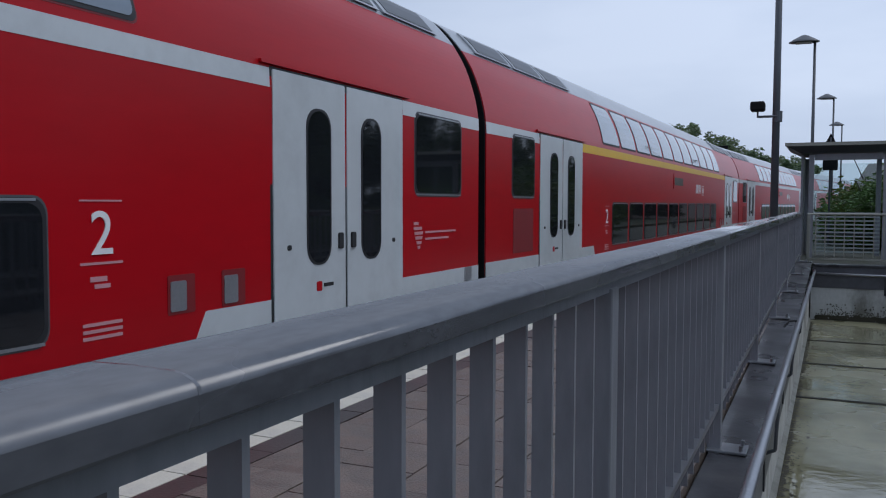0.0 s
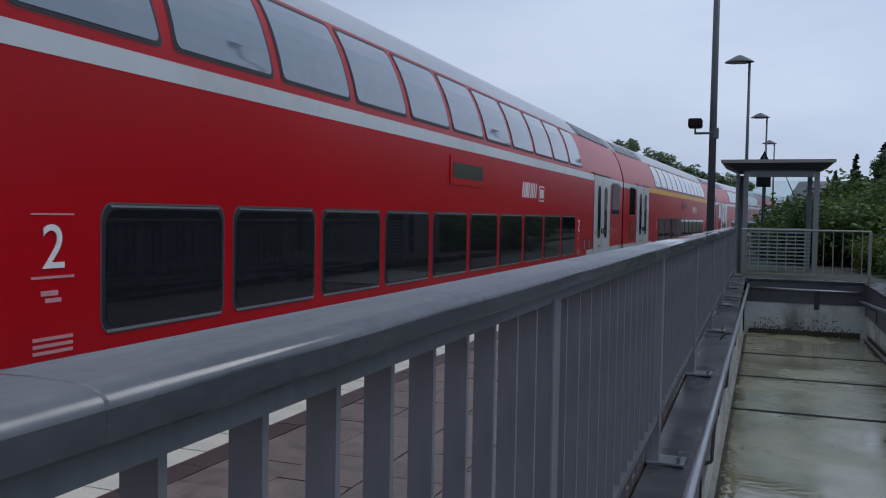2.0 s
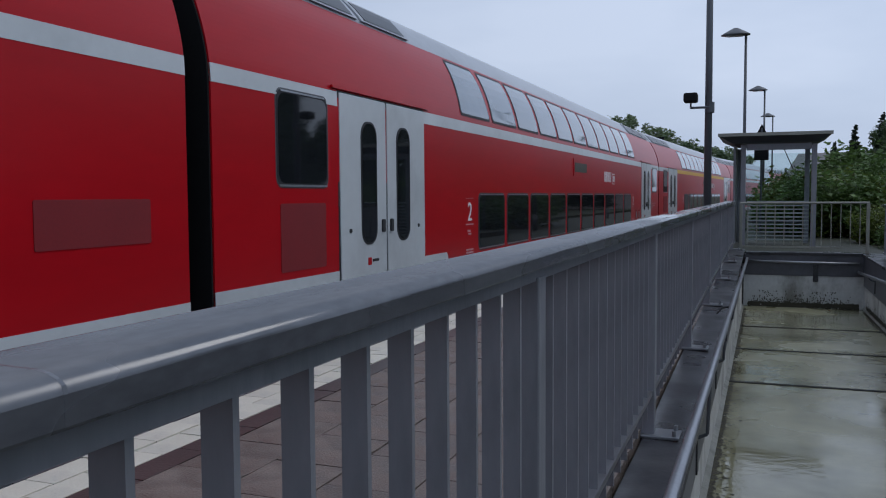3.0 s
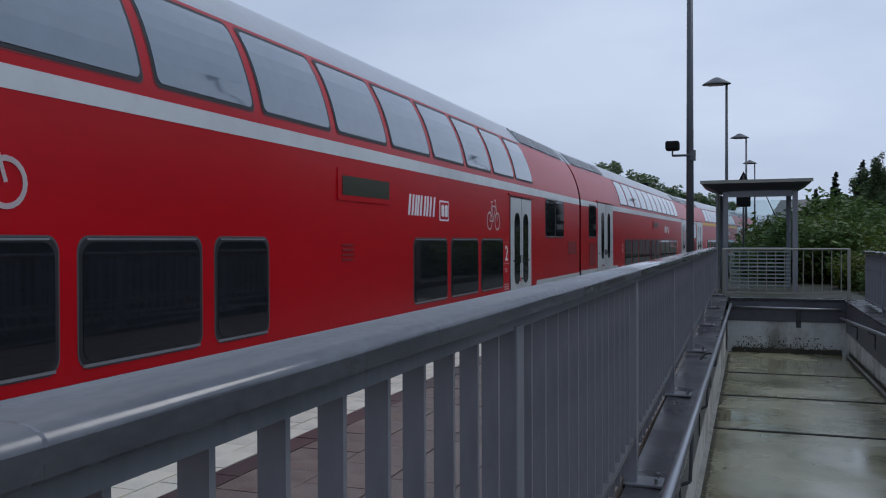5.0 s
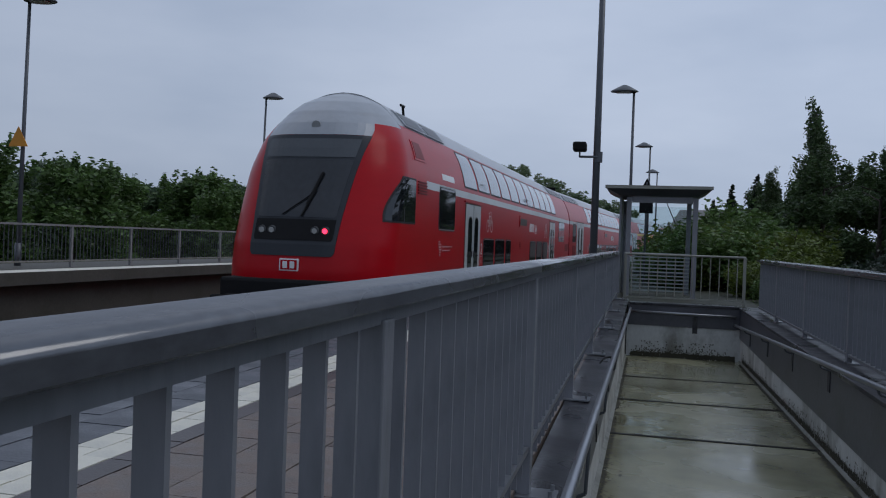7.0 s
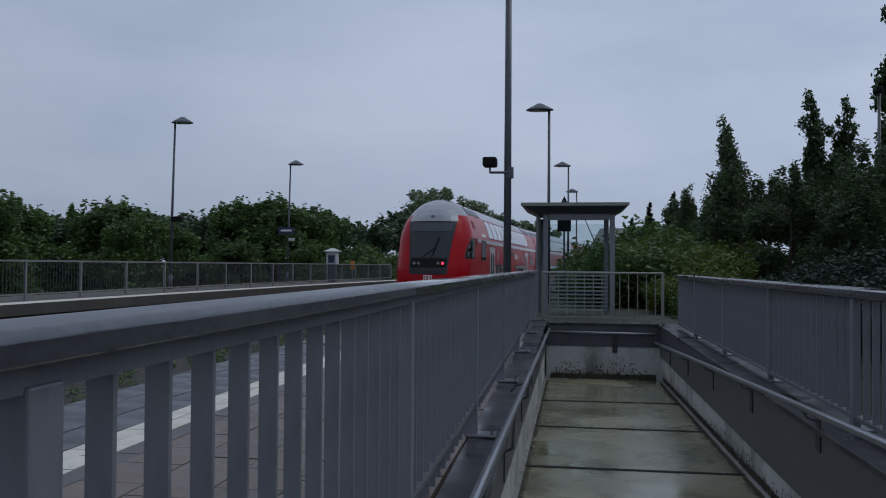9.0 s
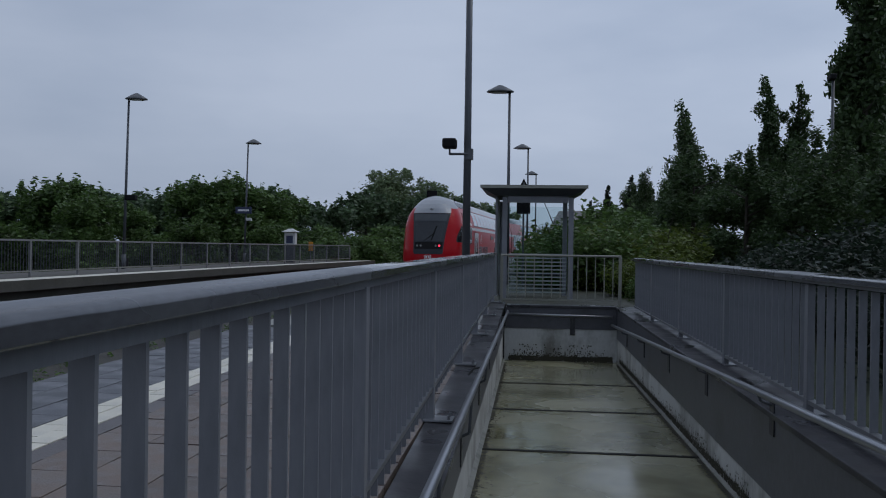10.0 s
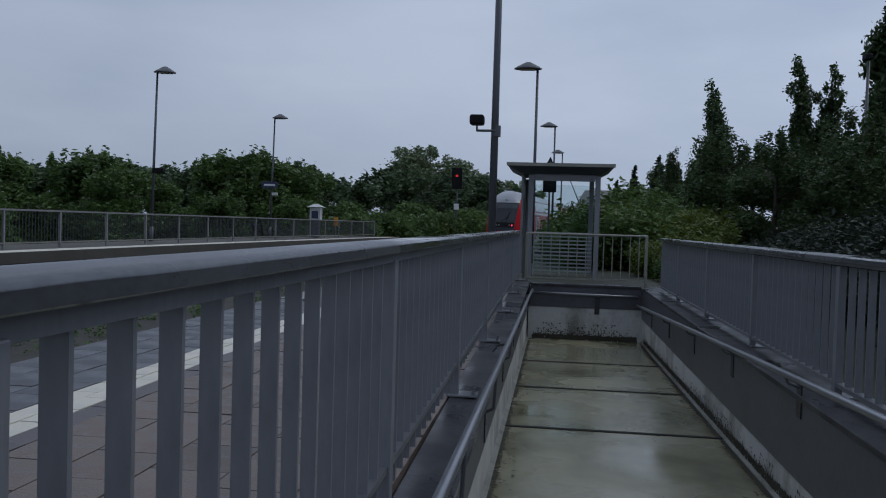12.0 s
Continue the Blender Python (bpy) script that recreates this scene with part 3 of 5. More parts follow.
lamp0 = platform_lamp(-0.665, 12.7)
for lx, ly in ((-0.50, 27.0), (0.03, 41.2), (0.5, 54.9)):
    copy_thing(lamp0, pose(lx, ly, 0))["group"] = "platform lamps"
lamp0["group"] = "platform lamps"
fl_box = group_of("floodlight", pose(-0.650, 12.7, 2.31))
tagged(fl_box, "small dark box loudspeaker on a bracket of the lamp mast", "loudspeaker")
part("bracket", rod((0, -0.05, -0.05), (-0.24, -0.05, -0.05), 0.016, sides=8), MAST, fl_box)
part("clamp", rod((0, 0, -0.12), (0, 0, 0.02), 0.062, sides=14), MAST, fl_box)
part("stem", rod((-0.24, -0.05, -0.06), (-0.24, -0.05, 0.03), 0.012, sides=8), MAST, fl_box)
part("housing", box(-0.33, -0.15, -0.15, 0.05, 0.02, 0.145, bevel=0.025), BLACK, fl_box)

for i, (lx, ly, hh) in enumerate(((-15.63, 33.6, 6.75), (-15.58, 47.6, 6.75), (-15.35, 19.4, 6.75))):
    o = copy_thing(lamp0, pose(lx, ly, 0.05, 0, -1.2, 180))
    o["group"] = "opposite platform lamps"
    o.scale = (1.1, 1.1, 6.75 / 5.78)
speaker = group_of("loudspeaker", pose(-15.63, 33.6, 2.75))
tagged(speaker, "small dark loudspeaker on the opposite lamp mast", "loudspeaker")
part("horn", box(0.05, 0.5, -0.12, 0.12, 0, 0.2, bevel=0.03), BLACK, speaker)
part("bracket", rod((0, 0, 0.1), (0.1, 0, 0.1), 0.02), MAST, speaker)
nameboard = group_of("station_sign", pose(-15.58, 47.6, 2.7))
tagged(nameboard, "dark station name board with a plain pale bar on a mast", "sign")
part("board", box(-0.5, 0.42, -0.12, -0.08, 0.1, 0.46, bevel=0.01), SIGN_BLUE, nameboard)
part("lettering", box(-0.36, 0.28, -0.125, -0.121, 0.23, 0.33), WHITE, nameboard, "plain white bar")
part("small_box", box(0.1, 0.42, -0.14, 0.02, -0.3, -0.14, bevel=0.02), SHED, nameboard)

tri_sign = group_of("warning_sign", pose(-15.35, 19.4, 3.05))
tagged(tri_sign, "small yellow triangular warning sign on a lamp mast", "sign")
bm = bmesh.new()
f0 = [bm.verts.new((x, -0.10, z)) for x, z in ((-0.28, 0), (0.28, 0), (0, 0.5))]
f1 = [bm.verts.new((x, -0.08, z)) for x, z in ((-0.28, 0), (0.28, 0), (0, 0.5))]
bm.faces.new(f0), bm.faces.new(list(reversed(f1)))
for i in range(3):
    bm.faces.new((f0[i], f1[i], f1[(i + 1) % 3], f0[(i + 1) % 3]))
part("triangle", bm, ORANGE, tri_sign)
part("clamp", rod((0, 0, 0.1), (0, -0.09, 0.1), 0.03, sides=8), MAST, tri_sign)

mast_r = group_of("lamp_mast", pose(8.33, 26.0, 0.2))
tagged(mast_r, "slim dark lamp mast half hidden in the trees", "lamp")
part("mast", rod((0, 0, -0.2), (0, 0, 5.70), 0.05, 0.04, 12), MAST, mast_r, smooth=True)
part("head", box(-0.13, 0.05, -0.2, 0.15, 5.58, 5.74, bevel=0.04), BLACK, mast_r)

# ---- fence of the opposite platform ----
of = group_of("platform_fence")
tagged(of, "dark grey bar fence along the back of the opposite platform", "fence")
FENCE_X = -14.35
part("top_rail", sweep([(-0.03, 1.09), (0.03, 1.09), (0.03, 1.14), (-0.03, 1.14)], curve_stations(FENCE_X, -20, 60, 2.5)), PALE, of)
part("bottom_rail", sweep([(-0.02, 0.2), (0.02, 0.2), (0.02, 0.24), (-0.02, 0.24)], curve_stations(FENCE_X, -20, 60, 2.5)), LIGHT_FENCE, of)
infill = bmesh.new()
for o, u, w in curve_stations(FENCE_X, -20, 60, 0.14):
    box(o[0] - 0.009, o[0] + 0.009, o[1] - 0.006, o[1] + 0.006, 0.22, 1.1, infill)
tagged(part("bar_infill", infill, MAST, of), kind="stuff")
for o, u, w in curve_stations(FENCE_X, -20, 60, 2.5):
    part("post", box(o[0] - 0.032, o[0] + 0.032, o[1] - 0.032, o[1] + 0.032, 0.06, 1.12), PALE, of)
cab = group_of("equipment_cabinet", pose(-14.07, 51.5, 0.0))
tagged(cab, "small white ticket cabinet with a hipped cap on the opposite platform", "cabinet")
part("stand", box(-0.22, 0.22, -0.2, 0.2, 0, 1.1), MAST, cab)
part("body", box(-0.32, 0.32, -0.25, 0.25, 1.1, 1.85, bevel=0.02), SHED, cab)
bm = bmesh.new()
q = [bm.verts.new(v) for v in ((-0.46, -0.4, 1.88), (0.46, -0.4, 1.88), (0.46, 0.4, 1.88), (-0.46, 0.4, 1.88), (-0.12, 0, 2.08), (0.12, 0, 2.08))]
for f in ((0, 1, 5, 4), (1, 2, 5), (2, 3, 4, 5), (3, 0, 4), (3, 2, 1, 0)):
    bm.faces.new([q[i] for i in f])
part("cap", bm, SHED, cab)
part("panel", box(-0.2, 0.2, -0.262, -0.25, 1.2, 1.65), SIGN_BLUE, cab)
os_ = group_of("warning_sign", pose(-13.35, 53.5, 0.06))
tagged(os_, "small orange warning board on a short post", "sign")
part("post", rod((0, 0, 0), (0, 0, 1.2), 0.03), STEEL, os_)
part("board", box(-0.14, 0.14, -0.04, -0.01, 0.7, 1.25, bevel=0.01), ORANGE, os_)

# ---- shelter beyond the ramp ----
sh = group_of("shelter", pose(0, 17.7, 0.12))
tagged(sh, "small grey steel and glass shelter with a flared flat roof", "shelter")
SX0, SX1, SD = -0.44, 0.90, 1.5
for px, py in ((SX0 + 0.12, 0), (SX1, 0), (SX0, SD), (SX1 - 0.05, SD)):
    part("post", box(px - 0.045, px + 0.045, py - 0.045, py + 0.045, 0, 1.9, bevel=0.004), RAIL_PAINT, sh)
part("side_panel", box(SX0 - 0.06, SX0 - 0.02, 0.1, SD, 0.05, 1.9), RAIL_PAINT, sh, "grey side panel")
bm = bmesh.new()
loops = []
for x0, x1, y0, y1, z in ((SX0 - 0.07, SX1 + 0.05, -0.1, SD + 0.1, 1.93), (SX0 - 0.32, SX1 + 0.28, -0.35, SD + 0.35, 2.06), (SX0 - 0.32, SX1 + 0.28, -0.35, SD + 0.35, 2.10)):
    loops.append([bm.verts.new(v) for v in ((x0, y0, z), (x1, y0, z), (x1, y1, z), (x0, y1, z))])
for a, b in zip(loops, loops[1:]):
    for i in range(4):
        bm.faces.new((a[i], a[(i + 1) % 4], b[(i + 1) % 4], b[i]))
bm.faces.new(loops[0]), bm.faces.new(loops[-1])
part("roof", bm, MAST, sh, "flared dark grey roof")
part("roof_edge", box(SX0 - 0.325, SX1 + 0.285, -0.36, -0.35, 2.045, 2.105), LIGHT_FENCE, sh)
for y, a, b in ((SD, SX0 + 0.05, SX1 - 0.1), (0.0, SX0 + 0.17, SX1 - 0.05)):
    pn = part("pane", box(a, b, y - 0.006, y + 0.006, 0.1, 1.8), GLASS, sh, "clear glass pane")
    pn.visible_shadow = False
for i in range(11):
    z = 0.13 + i * 0.07
    part("frosted_stripe", box(SX0 + 0.2, SX1 - 0.08, -0.012, -0.008, z, z + 0.026), FROST, sh, "frosted stripe on the glass")
part("cross_rail", box(SX0 + 0.17, SX1 - 0.05, -0.02, 0.02, 1.8, 1.92), RAIL_PAINT, sh)
part("bench", box(SX0 + 0.2, SX1 - 0.15, SD - 0.5, SD - 0.12, 0.42, 0.47, bevel=0.01), MAST, sh)

# signs and signal beyond the shelter
ts = group_of("track_sign", pose(-0.02, 23.5, 0))
tagged(ts, "dark triangular sign over a box on a slim post", "sign")
part("post", rod((0, 0, -0.05), (0, 0, 2.75), 0.025), MAST, ts)
bm = bmesh.new()
tri = [(-0.2, 0, 2.45), (0.2, 0, 2.45), (0, 0, 2.85)]
f0 = [bm.verts.new((x, -0.012, z)) for x, y, z in tri]
f1 = [bm.verts.new((x, 0.012, z)) for x, y, z in tri]
bm.faces.new(f0), bm.faces.new(list(reversed(f1)))
for i in range(3):
    bm.faces.new((f0[i], f1[i], f1[(i + 1) % 3], f0[(i + 1) % 3]))
part("triangle", bm, BLACK, ts)
part("box_sign", box(-0.17, 0.17, -0.06, 0.06, 1.95, 2.35, bevel=0.02), BLACK, ts)
sg = group_of("railway_signal", pose(-8.3, 75, -1.2))
tagged(sg, "railway signal with a red light on a dark mast", "signal")
part("mast", rod((0, 0, 0), (0, 0, 5.6), 0.09, 0.07), MAST, sg)
part("head", box(-0.45, 0.45, -0.2, 0.05, 5.4, 7.2, bevel=0.05), BLACK, sg)
part("light", rod((0, -0.2, 6.5), (0, -0.27, 6.5), 0.10, sides=16), SIGNAL_LIGHT, sg, "glowing red light")
part("plate", box(-0.22, 0.22, -0.12, -0.09, 3.6, 4.1), WHITE, sg)
# ---- the train ----
COACH = 26.8
SKIN = [(1.34, -0.55), (1.39, -0.2), (1.39, 2.1), (1.37, 2.3), (1.31, 2.55), (1.21, 2.82), (1.08, 3.05), (0.95, 3.22), (0.75, 3.42), (0.5, 3.56), (0.25, 3.64), (0.0, 3.67)]
ROOF_FROM = 3.10


def rounded_off(points):
    """The same outline with smooth curves between its upper points."""
    out = points[:3]
    for i in range(2, len(points) - 1):
        p0, p1, p2, p3 = points[max(i - 1, 2)], points[i], points[i + 1], points[min(i + 2, len(points) - 1)]
        for k in range(1, 6):
            t = k / 5
            out.append(tuple(0.5 * (2 * b + (c - a) * t + (2 * a - 5 * b + 4 * c - d) * t * t + (3 * b - a - 3 * c + d) * t ** 3) for a, b, c, d in zip(p0, p1, p2, p3)))
    return out


SKIN = rounded_off(SKIN)
SKIN = [p for i, p in enumerate(SKIN) if i == 0 or p[1] > SKIN[i - 1][1] + 1e-4]


def half_width(z):
    for (h0, z0), (h1, z1) in zip(SKIN, SKIN[1:]):
        if z <= z1:
            return h0 + (h1 - h0) * max(0.0, z - z0) / (z1 - z0)
    return 0.0


def skin_range(z0, z1, extra=()):
    zs = sorted({z0, z1, *[z for h, z in SKIN if z0 < z < z1], *extra})
    return [(half_width(z), z) for z in zs]


def shell(profile, y0, y1):
    """A closed body from half-widths, mirrored, from y0 to y1."""
    ring = profile + [(-h, z) for h, z in reversed(profile) if h > 1e-6]
    return along_y(ring, (y0, y1))


def rounded_rows(y0, y1, z0, z1, r, lean=0.0):
    """Rows (z, ya, yb) of a rounded rectangle on the side of a coach."""
    rows = []
    steps = 5 if r > 0.01 else 1
    for i in range(steps + 1):
        a = math.pi / 2 * i / steps
        d = r * (1 - math.sin(a))
        rows.append((z0 + r * (1 - math.cos(a)), y0 + d, y1 - d))
    if z1 > 2.3:
        for k in range(1, 5):
            rows.append((z0 + r + (z1 - z0 - 2 * r) * k / 5, y0, y1))
    for i in range(steps + 1):
        a = math.pi / 2 * (1 - i / steps)
        d = r * (1 - math.sin(a))
        rows.append((z1 - r * (1 - math.cos(a)), y0 + d, y1 - d))
    out = []
    for z, a, b in rows:
        s = lean * (z - z0)
        if not out or z > out[-1][0] + 1e-5:
            out.append((z, a + s, b - s))
    return out


def side_patch(rows, out, depth, side=1):
    """A plate that follows the coach's side: rows (z, ya, yb), its face out metres proud, depth thick."""
    bm = bmesh.new()
    f = [[bm.verts.new((side * (half_width(z) + out), y, z)) for y in (a, b)] for z, a, b in rows]
    k = [[bm.verts.new((side * (half_width(z) + out - depth), y, z)) for y in (a, b)] for z, a, b in rows]
    for i in range(len(rows) - 1):
        bm.faces.new((f[i][0], f[i][1], f[i + 1][1], f[i + 1][0]))
        bm.faces.new((k[i][0], k[i + 1][0], k[i + 1][1], k[i][1]))
        bm.faces.new((f[i][0], f[i + 1][0], k[i + 1][0], k[i][0]))
        bm.faces.new((f[i][1], k[i][1], k[i + 1][1], f[i + 1][1]))
    bm.faces.new((f[0][0], k[0][0], k[0][1], f[0][1]))
    bm.faces.new((f[-1][0], f[-1][1], k[-1][1], k[-1][0]))
    return bm


def grow(rows, d):
    lo, hi = rows[0][0], rows[-1][0]
    out = []
    for i, (z, a, b) in enumerate(rows):
        t = (z - lo) / (hi - lo)
        out.append((z + d * (2 * t - 1), a - d, b + d))
    return out


def window(car, y0, y1, z0, z1, r=0.095, mat=None, lean=0.0, trim=None):
    rows = rounded_rows(y0, y1, z0, z1, r, lean)
    w = part("window", side_patch(grow(rows, 0.030), 0.006, 0.02), trim or RUBBER, car, "black rubber framed window")
    part("pane", side_patch(rows, 0.011, 0.02), mat or WINDOW, w, "dark tinted glass pane", smooth=False)
    part("frame", side_patch(grow(rows, 0.043), 0.003, 0.02), FRAME if z1 < 2.2 else DARK_RED, w, "thin outer frame")
    if trim is None and z1 < 2.2:
        part("sill_trim", side_patch(rounded_rows(y0 - 0.0, y1 + 0.0, z0 - 0.030, z0 - 0.012, 0.002), 0.014, 0.02), ALU, w)
        part("head_trim", side_patch(rounded_rows(y0 + 0.04, y1 - 0.04, z1 + 0.012, z1 + 0.026, 0.002), 0.012, 0.02), ALU, w)


def door(car, y0, y1, z1, flap=True):
    d = part("door", side_patch(rounded_rows(y0, y1, 0.20, z1, 0.02), 0.004, 0.02), RUBBER, car, "grey double door with narrow windows")
    m = (y0 + y1) / 2
    for a, b, gl in ((y0 + 0.03, m - 0.018, 0.60), (m + 0.018, y1 - 0.02, 0.40)):
        leaf = part("leaf", side_patch(rounded_rows(a, b, 0.22, z1 - 0.02, 0.02), 0.014, 0.02), TRAIN_GREY, d)
        c = a + (b - a) * gl
        gw = 0.165 if (y1 - y0) > 1.9 else 0.17
        zb, zt = (0.68, z1 - 0.28) if (y1 - y0) > 1.9 else (0.42, z1 - 0.30)
        rows = rounded_rows(c - gw, c + gw, zb, zt, gw - 0.01)
        gk = part("glazing_seal", side_patch(grow(rows, 0.02), 0.018, 0.02), RUBBER, leaf)
        gk.parent = d
        part("glass", side_patch(rows, 0.022, 0.02), WINDOW, d)
        hx = b - 0.09 if gl > 0.5 else a + 0.09
        part("handle", side_patch(rounded_rows(hx - 0.035, hx + 0.035, 0.78, 0.92, 0.02), 0.03, 0.03), RUBBER, d)
        kx = a + 0.2 if gl > 0.5 else b - 0.2
        part("lock", side_patch(rounded_rows(kx - 0.025, kx + 0.025, 0.80, 0.84, 0.01), 0.02, 0.02), RUBBER, d)
    bars = part("notice", side_patch(rounded_rows(y0 + 0.62, y0 + 0.70, 0.44, 0.52, 0.01), 0.018, 0.02), RED, d)
    part("notice_bar", side_patch(rounded_rows(y0 + 0.73, y0 + 0.88, 0.47, 0.50, 0.004), 0.018, 0.02), RUBBER, d)
    part("rain_gutter", side_patch(rounded_rows(y0 - 0.12, y1 + 0.12, z1 + 0.012, z1 + 0.04, 0.004), 0.03, 0.04), RED, d)


FONT = bpy.data.curves.new("numeral", "FONT")
FONT.body, FONT.size, FONT.extrude, FONT.align_x = "2", 0.37, 0.004, "CENTER"
f_ob = bpy.data.objects.new("numeral", FONT)
scene.collection.objects.link(f_ob)
bpy.context.view_layer.update()
TWO = bpy.data.meshes.new_from_object(f_ob)
bpy.data.objects.remove(f_ob)
TWO.materials.clear()
TWO.materials.append(WHITE)


def numeral(car, y, z):
    o = new("numeral", TWO)
    o.parent = car
    o.matrix_basis = Matrix.Translation((1.396, y, z)) @ Matrix(((0, 0, 1, 0), (1, 0, 0, 0), (0, 1, 0, 0), (0, 0, 0, 1)))
    o["label"] = "white numeral two"
    for k, (z0, z1, w) in enumerate(((z - 0.06, z - 0.045, 0.16), (z + 0.31, z + 0.320, 0.16), (z - 0.16, z - 0.13, 0.09), (z - 0.20, z - 0.175, 0.06), (z - 0.42, z - 0.40, 0.15), (z - 0.46, z - 0.44, 0.15), (z - 0.50, z - 0.48, 0.15))):
        part("small_print", side_patch(rounded_rows(y - w, y + w * (1 if k != 2 else 0.4), z0, z1, 0.002), 0.005, 0.02), FADED, car, "plain pale bar")


def emblem(car, y, z):
    """Class lettering as five slanted blocks and a framed box."""
    for i, w in enumerate((0.17, 0.14, 0.19, 0.07, 0.19)):
        a = y + (0, 0.21, 0.39, 0.62, 0.73)[i]
        for q in ((a,) if w < 0.1 else (a, a + w - 0.06)):
            part("lettering", side_patch([(z, q, q + 0.055), (z + 0.26, q + 0.05, q + 0.105)], 0.005, 0.02), WHITE, car, "plain white slanted bar")
    x = y + 1.12
    part("mark_frame", side_patch(rounded_rows(x, x + 0.37, z - 0.05, z + 0.23, 0.03), 0.005, 0.02), WHITE, car, "white framed mark")
    part("mark_field", side_patch(rounded_rows(x + 0.025, x + 0.345, z - 0.025, z + 0.205, 0.02), 0.008, 0.02), RED, car)
    for b in (0.06, 0.20):
        part("mark_block", side_patch(rounded_rows(x + b, x + b + 0.11, z + 0.01, z + 0.17, 0.03), 0.011, 0.02), WHITE, car)


def bicycle(car, y, z):
    bm = bmesh.new()
    def ring(cy, r):
        for i in range(20):
            a, b = 2 * math.pi * i / 20, 2 * math.pi * (i + 1) / 20
            v = [bm.verts.new((1.397, cy + q * math.cos(t), z + q * math.sin(t))) for t, q in ((a, r - 0.02), (a, r + 0.014), (b, r + 0.014), (b, r - 0.02))]
            bm.faces.new(v)
    def bar(p, q, w=0.014):
        d = Vector((0, q[0] - p[0], q[1] - p[1])).normalized()
        nrm = Vector((0, -d.z, d.y)) * w
        v = [bm.verts.new(Vector((1.398, y + s[0], z + s[1])) + k) for s, k in ((p, nrm), (p, -nrm), (q, -nrm), (q, nrm))]
        bm.faces.new(v)
    ring(y, 0.14), ring(y + 0.44, 0.14)
    for p, q in (((0, 0), (0.12, 0.24)), ((0.12, 0.24), (0.34, 0.24)), ((0.34, 0.24), (0.2, 0)), ((0.2, 0), (0, 0)), ((0.2, 0), (0.11, 0.30)), ((0.06, 0.31), (0.17, 0.31)), ((0.44, 0), (0.33, 0.34)), ((0.33, 0.34), (0.25, 0.34))):
        bar(p, q)
    bmesh.ops.solidify(bm, geom=bm.faces[:], thickness=0.003)
    part("bicycle_mark", bm, WHITE, car, "white bicycle pictogram")


def crest(car, y, z):
    for i, (q0, q1) in enumerate(((0.09, 0.14), (0.07, 0.17), (0.04, 0.19), (0.02, 0.20), (0.0, 0.18), (0.0, 0.10))):
        part("crest", side_patch([(z - 0.16 + i * 0.05, y + q0, y + q1), (z - 0.128 + i * 0.05, y + q0 - 0.01, y + q1 + 0.01)], 0.005, 0.02), FADED, car, "pale striped mark")
    for k, w in ((0.0, 0.8), (-0.07, 0.6)):
        part("crest_bar", side_patch(rounded_rows(y + 0.27, y + 0.27 + w, z + k, z + k + 0.022, 0.004), 0.005, 0.02), FADED, car, "plain pale bar")


def bogie(car, y):
    b = part("bogie_frame", box(-1.1, 1.1, y - 1.7, y + 1.7, -0.62, -0.38, bevel=0.05), BLACK, car, "black bogie frame")
    for wy in (y - 1.25, y + 1.25):
        part("axle", rod((-0.95, wy, -0.5), (0.95, wy, -0.5), 0.08), BLACK, b)
        for s in (-0.75, 0.75):
            part("wheel", rod((s - 0.065, wy, -0.5), (s + 0.065, wy, -0.5), 0.46, sides=28), RAIL_STEEL, b, "steel wheel")


def roof_units(car, y0, y1, count):
    """Low grilled units on the shoulder of the roof at a coach end."""
    step = (y1 - y0) / count
    for i in range(count):
        a = y0 + i * step
        u = part("roof_unit", side_patch([(z, a + 0.04, a + step - 0.06) for z in (3.14, 3.22, 3.32, 3.42)], 0.035, 0.06), ROOF_GREY, car, "grey roof cover")
        part("roof_grille", side_patch([(z, a + 0.14, a + step - 0.16) for z in (3.17, 3.22, 3.32, 3.39)], 0.042, 0.03), MASK, u, "dark roof grille")


def end_wall(car, y, inward):
    s = 1 if inward > 0 else -1
    # thin black plate just proud of the coach end
    part("end_face", shell([(0.0, -0.5)] + [(h - 0.015, z) for h, z in skin_range(-0.5, 3.6)] + [(0.0, 3.64)], min(y, y - s * 0.02), max(y, y - s * 0.02)), BLACK, car, "plain black end wall")
    bm = box(-0.55, 0.55, min(y, y - s * 0.11), max(y, y - s * 0.11), 0.3, 2.6, bevel=0.06)
    part("gangway_bellows", bm, RUBBER, car, "black rubber gangway bellows")
    part("buffer_beam", box(-1.2, 1.2, min(y, y - s * 0.12), max(y, y - s * 0.12), -0.35, 0.1), BLACK, car)


def coach_body(car, y0, y1, front_cut=True):
    part("body", shell([(0.0, -0.55)] + skin_range(-0.55, ROOF_FROM, (2.0, 2.3)), y0, y1), RED, car, "glossy red painted side")
    part("roof", shell([(0.0, ROOF_FROM - 0.02), (half_width(ROOF_FROM), ROOF_FROM + 0.001)] + skin_range(ROOF_FROM + 0.002, 3.66)[1:] + [(0.0, 3.668)], y0, y1), ROOF_GREY, car, "grey painted roof", smooth=False)


def skirt(car, y0, y1, z1, z0=-0.12, s0=0.0, s1=0.0):
    part("grey_skirt", side_patch([(z0, y0, y1), (0.25, y0, y1), (z1, y0 + s0, y1 - s1)] if z1 > 0.26 else [(z0, y0, y1), (z1, y0, y1)], 0.004, 0.02), TRAIN_GREY, car, "light grey lower band")


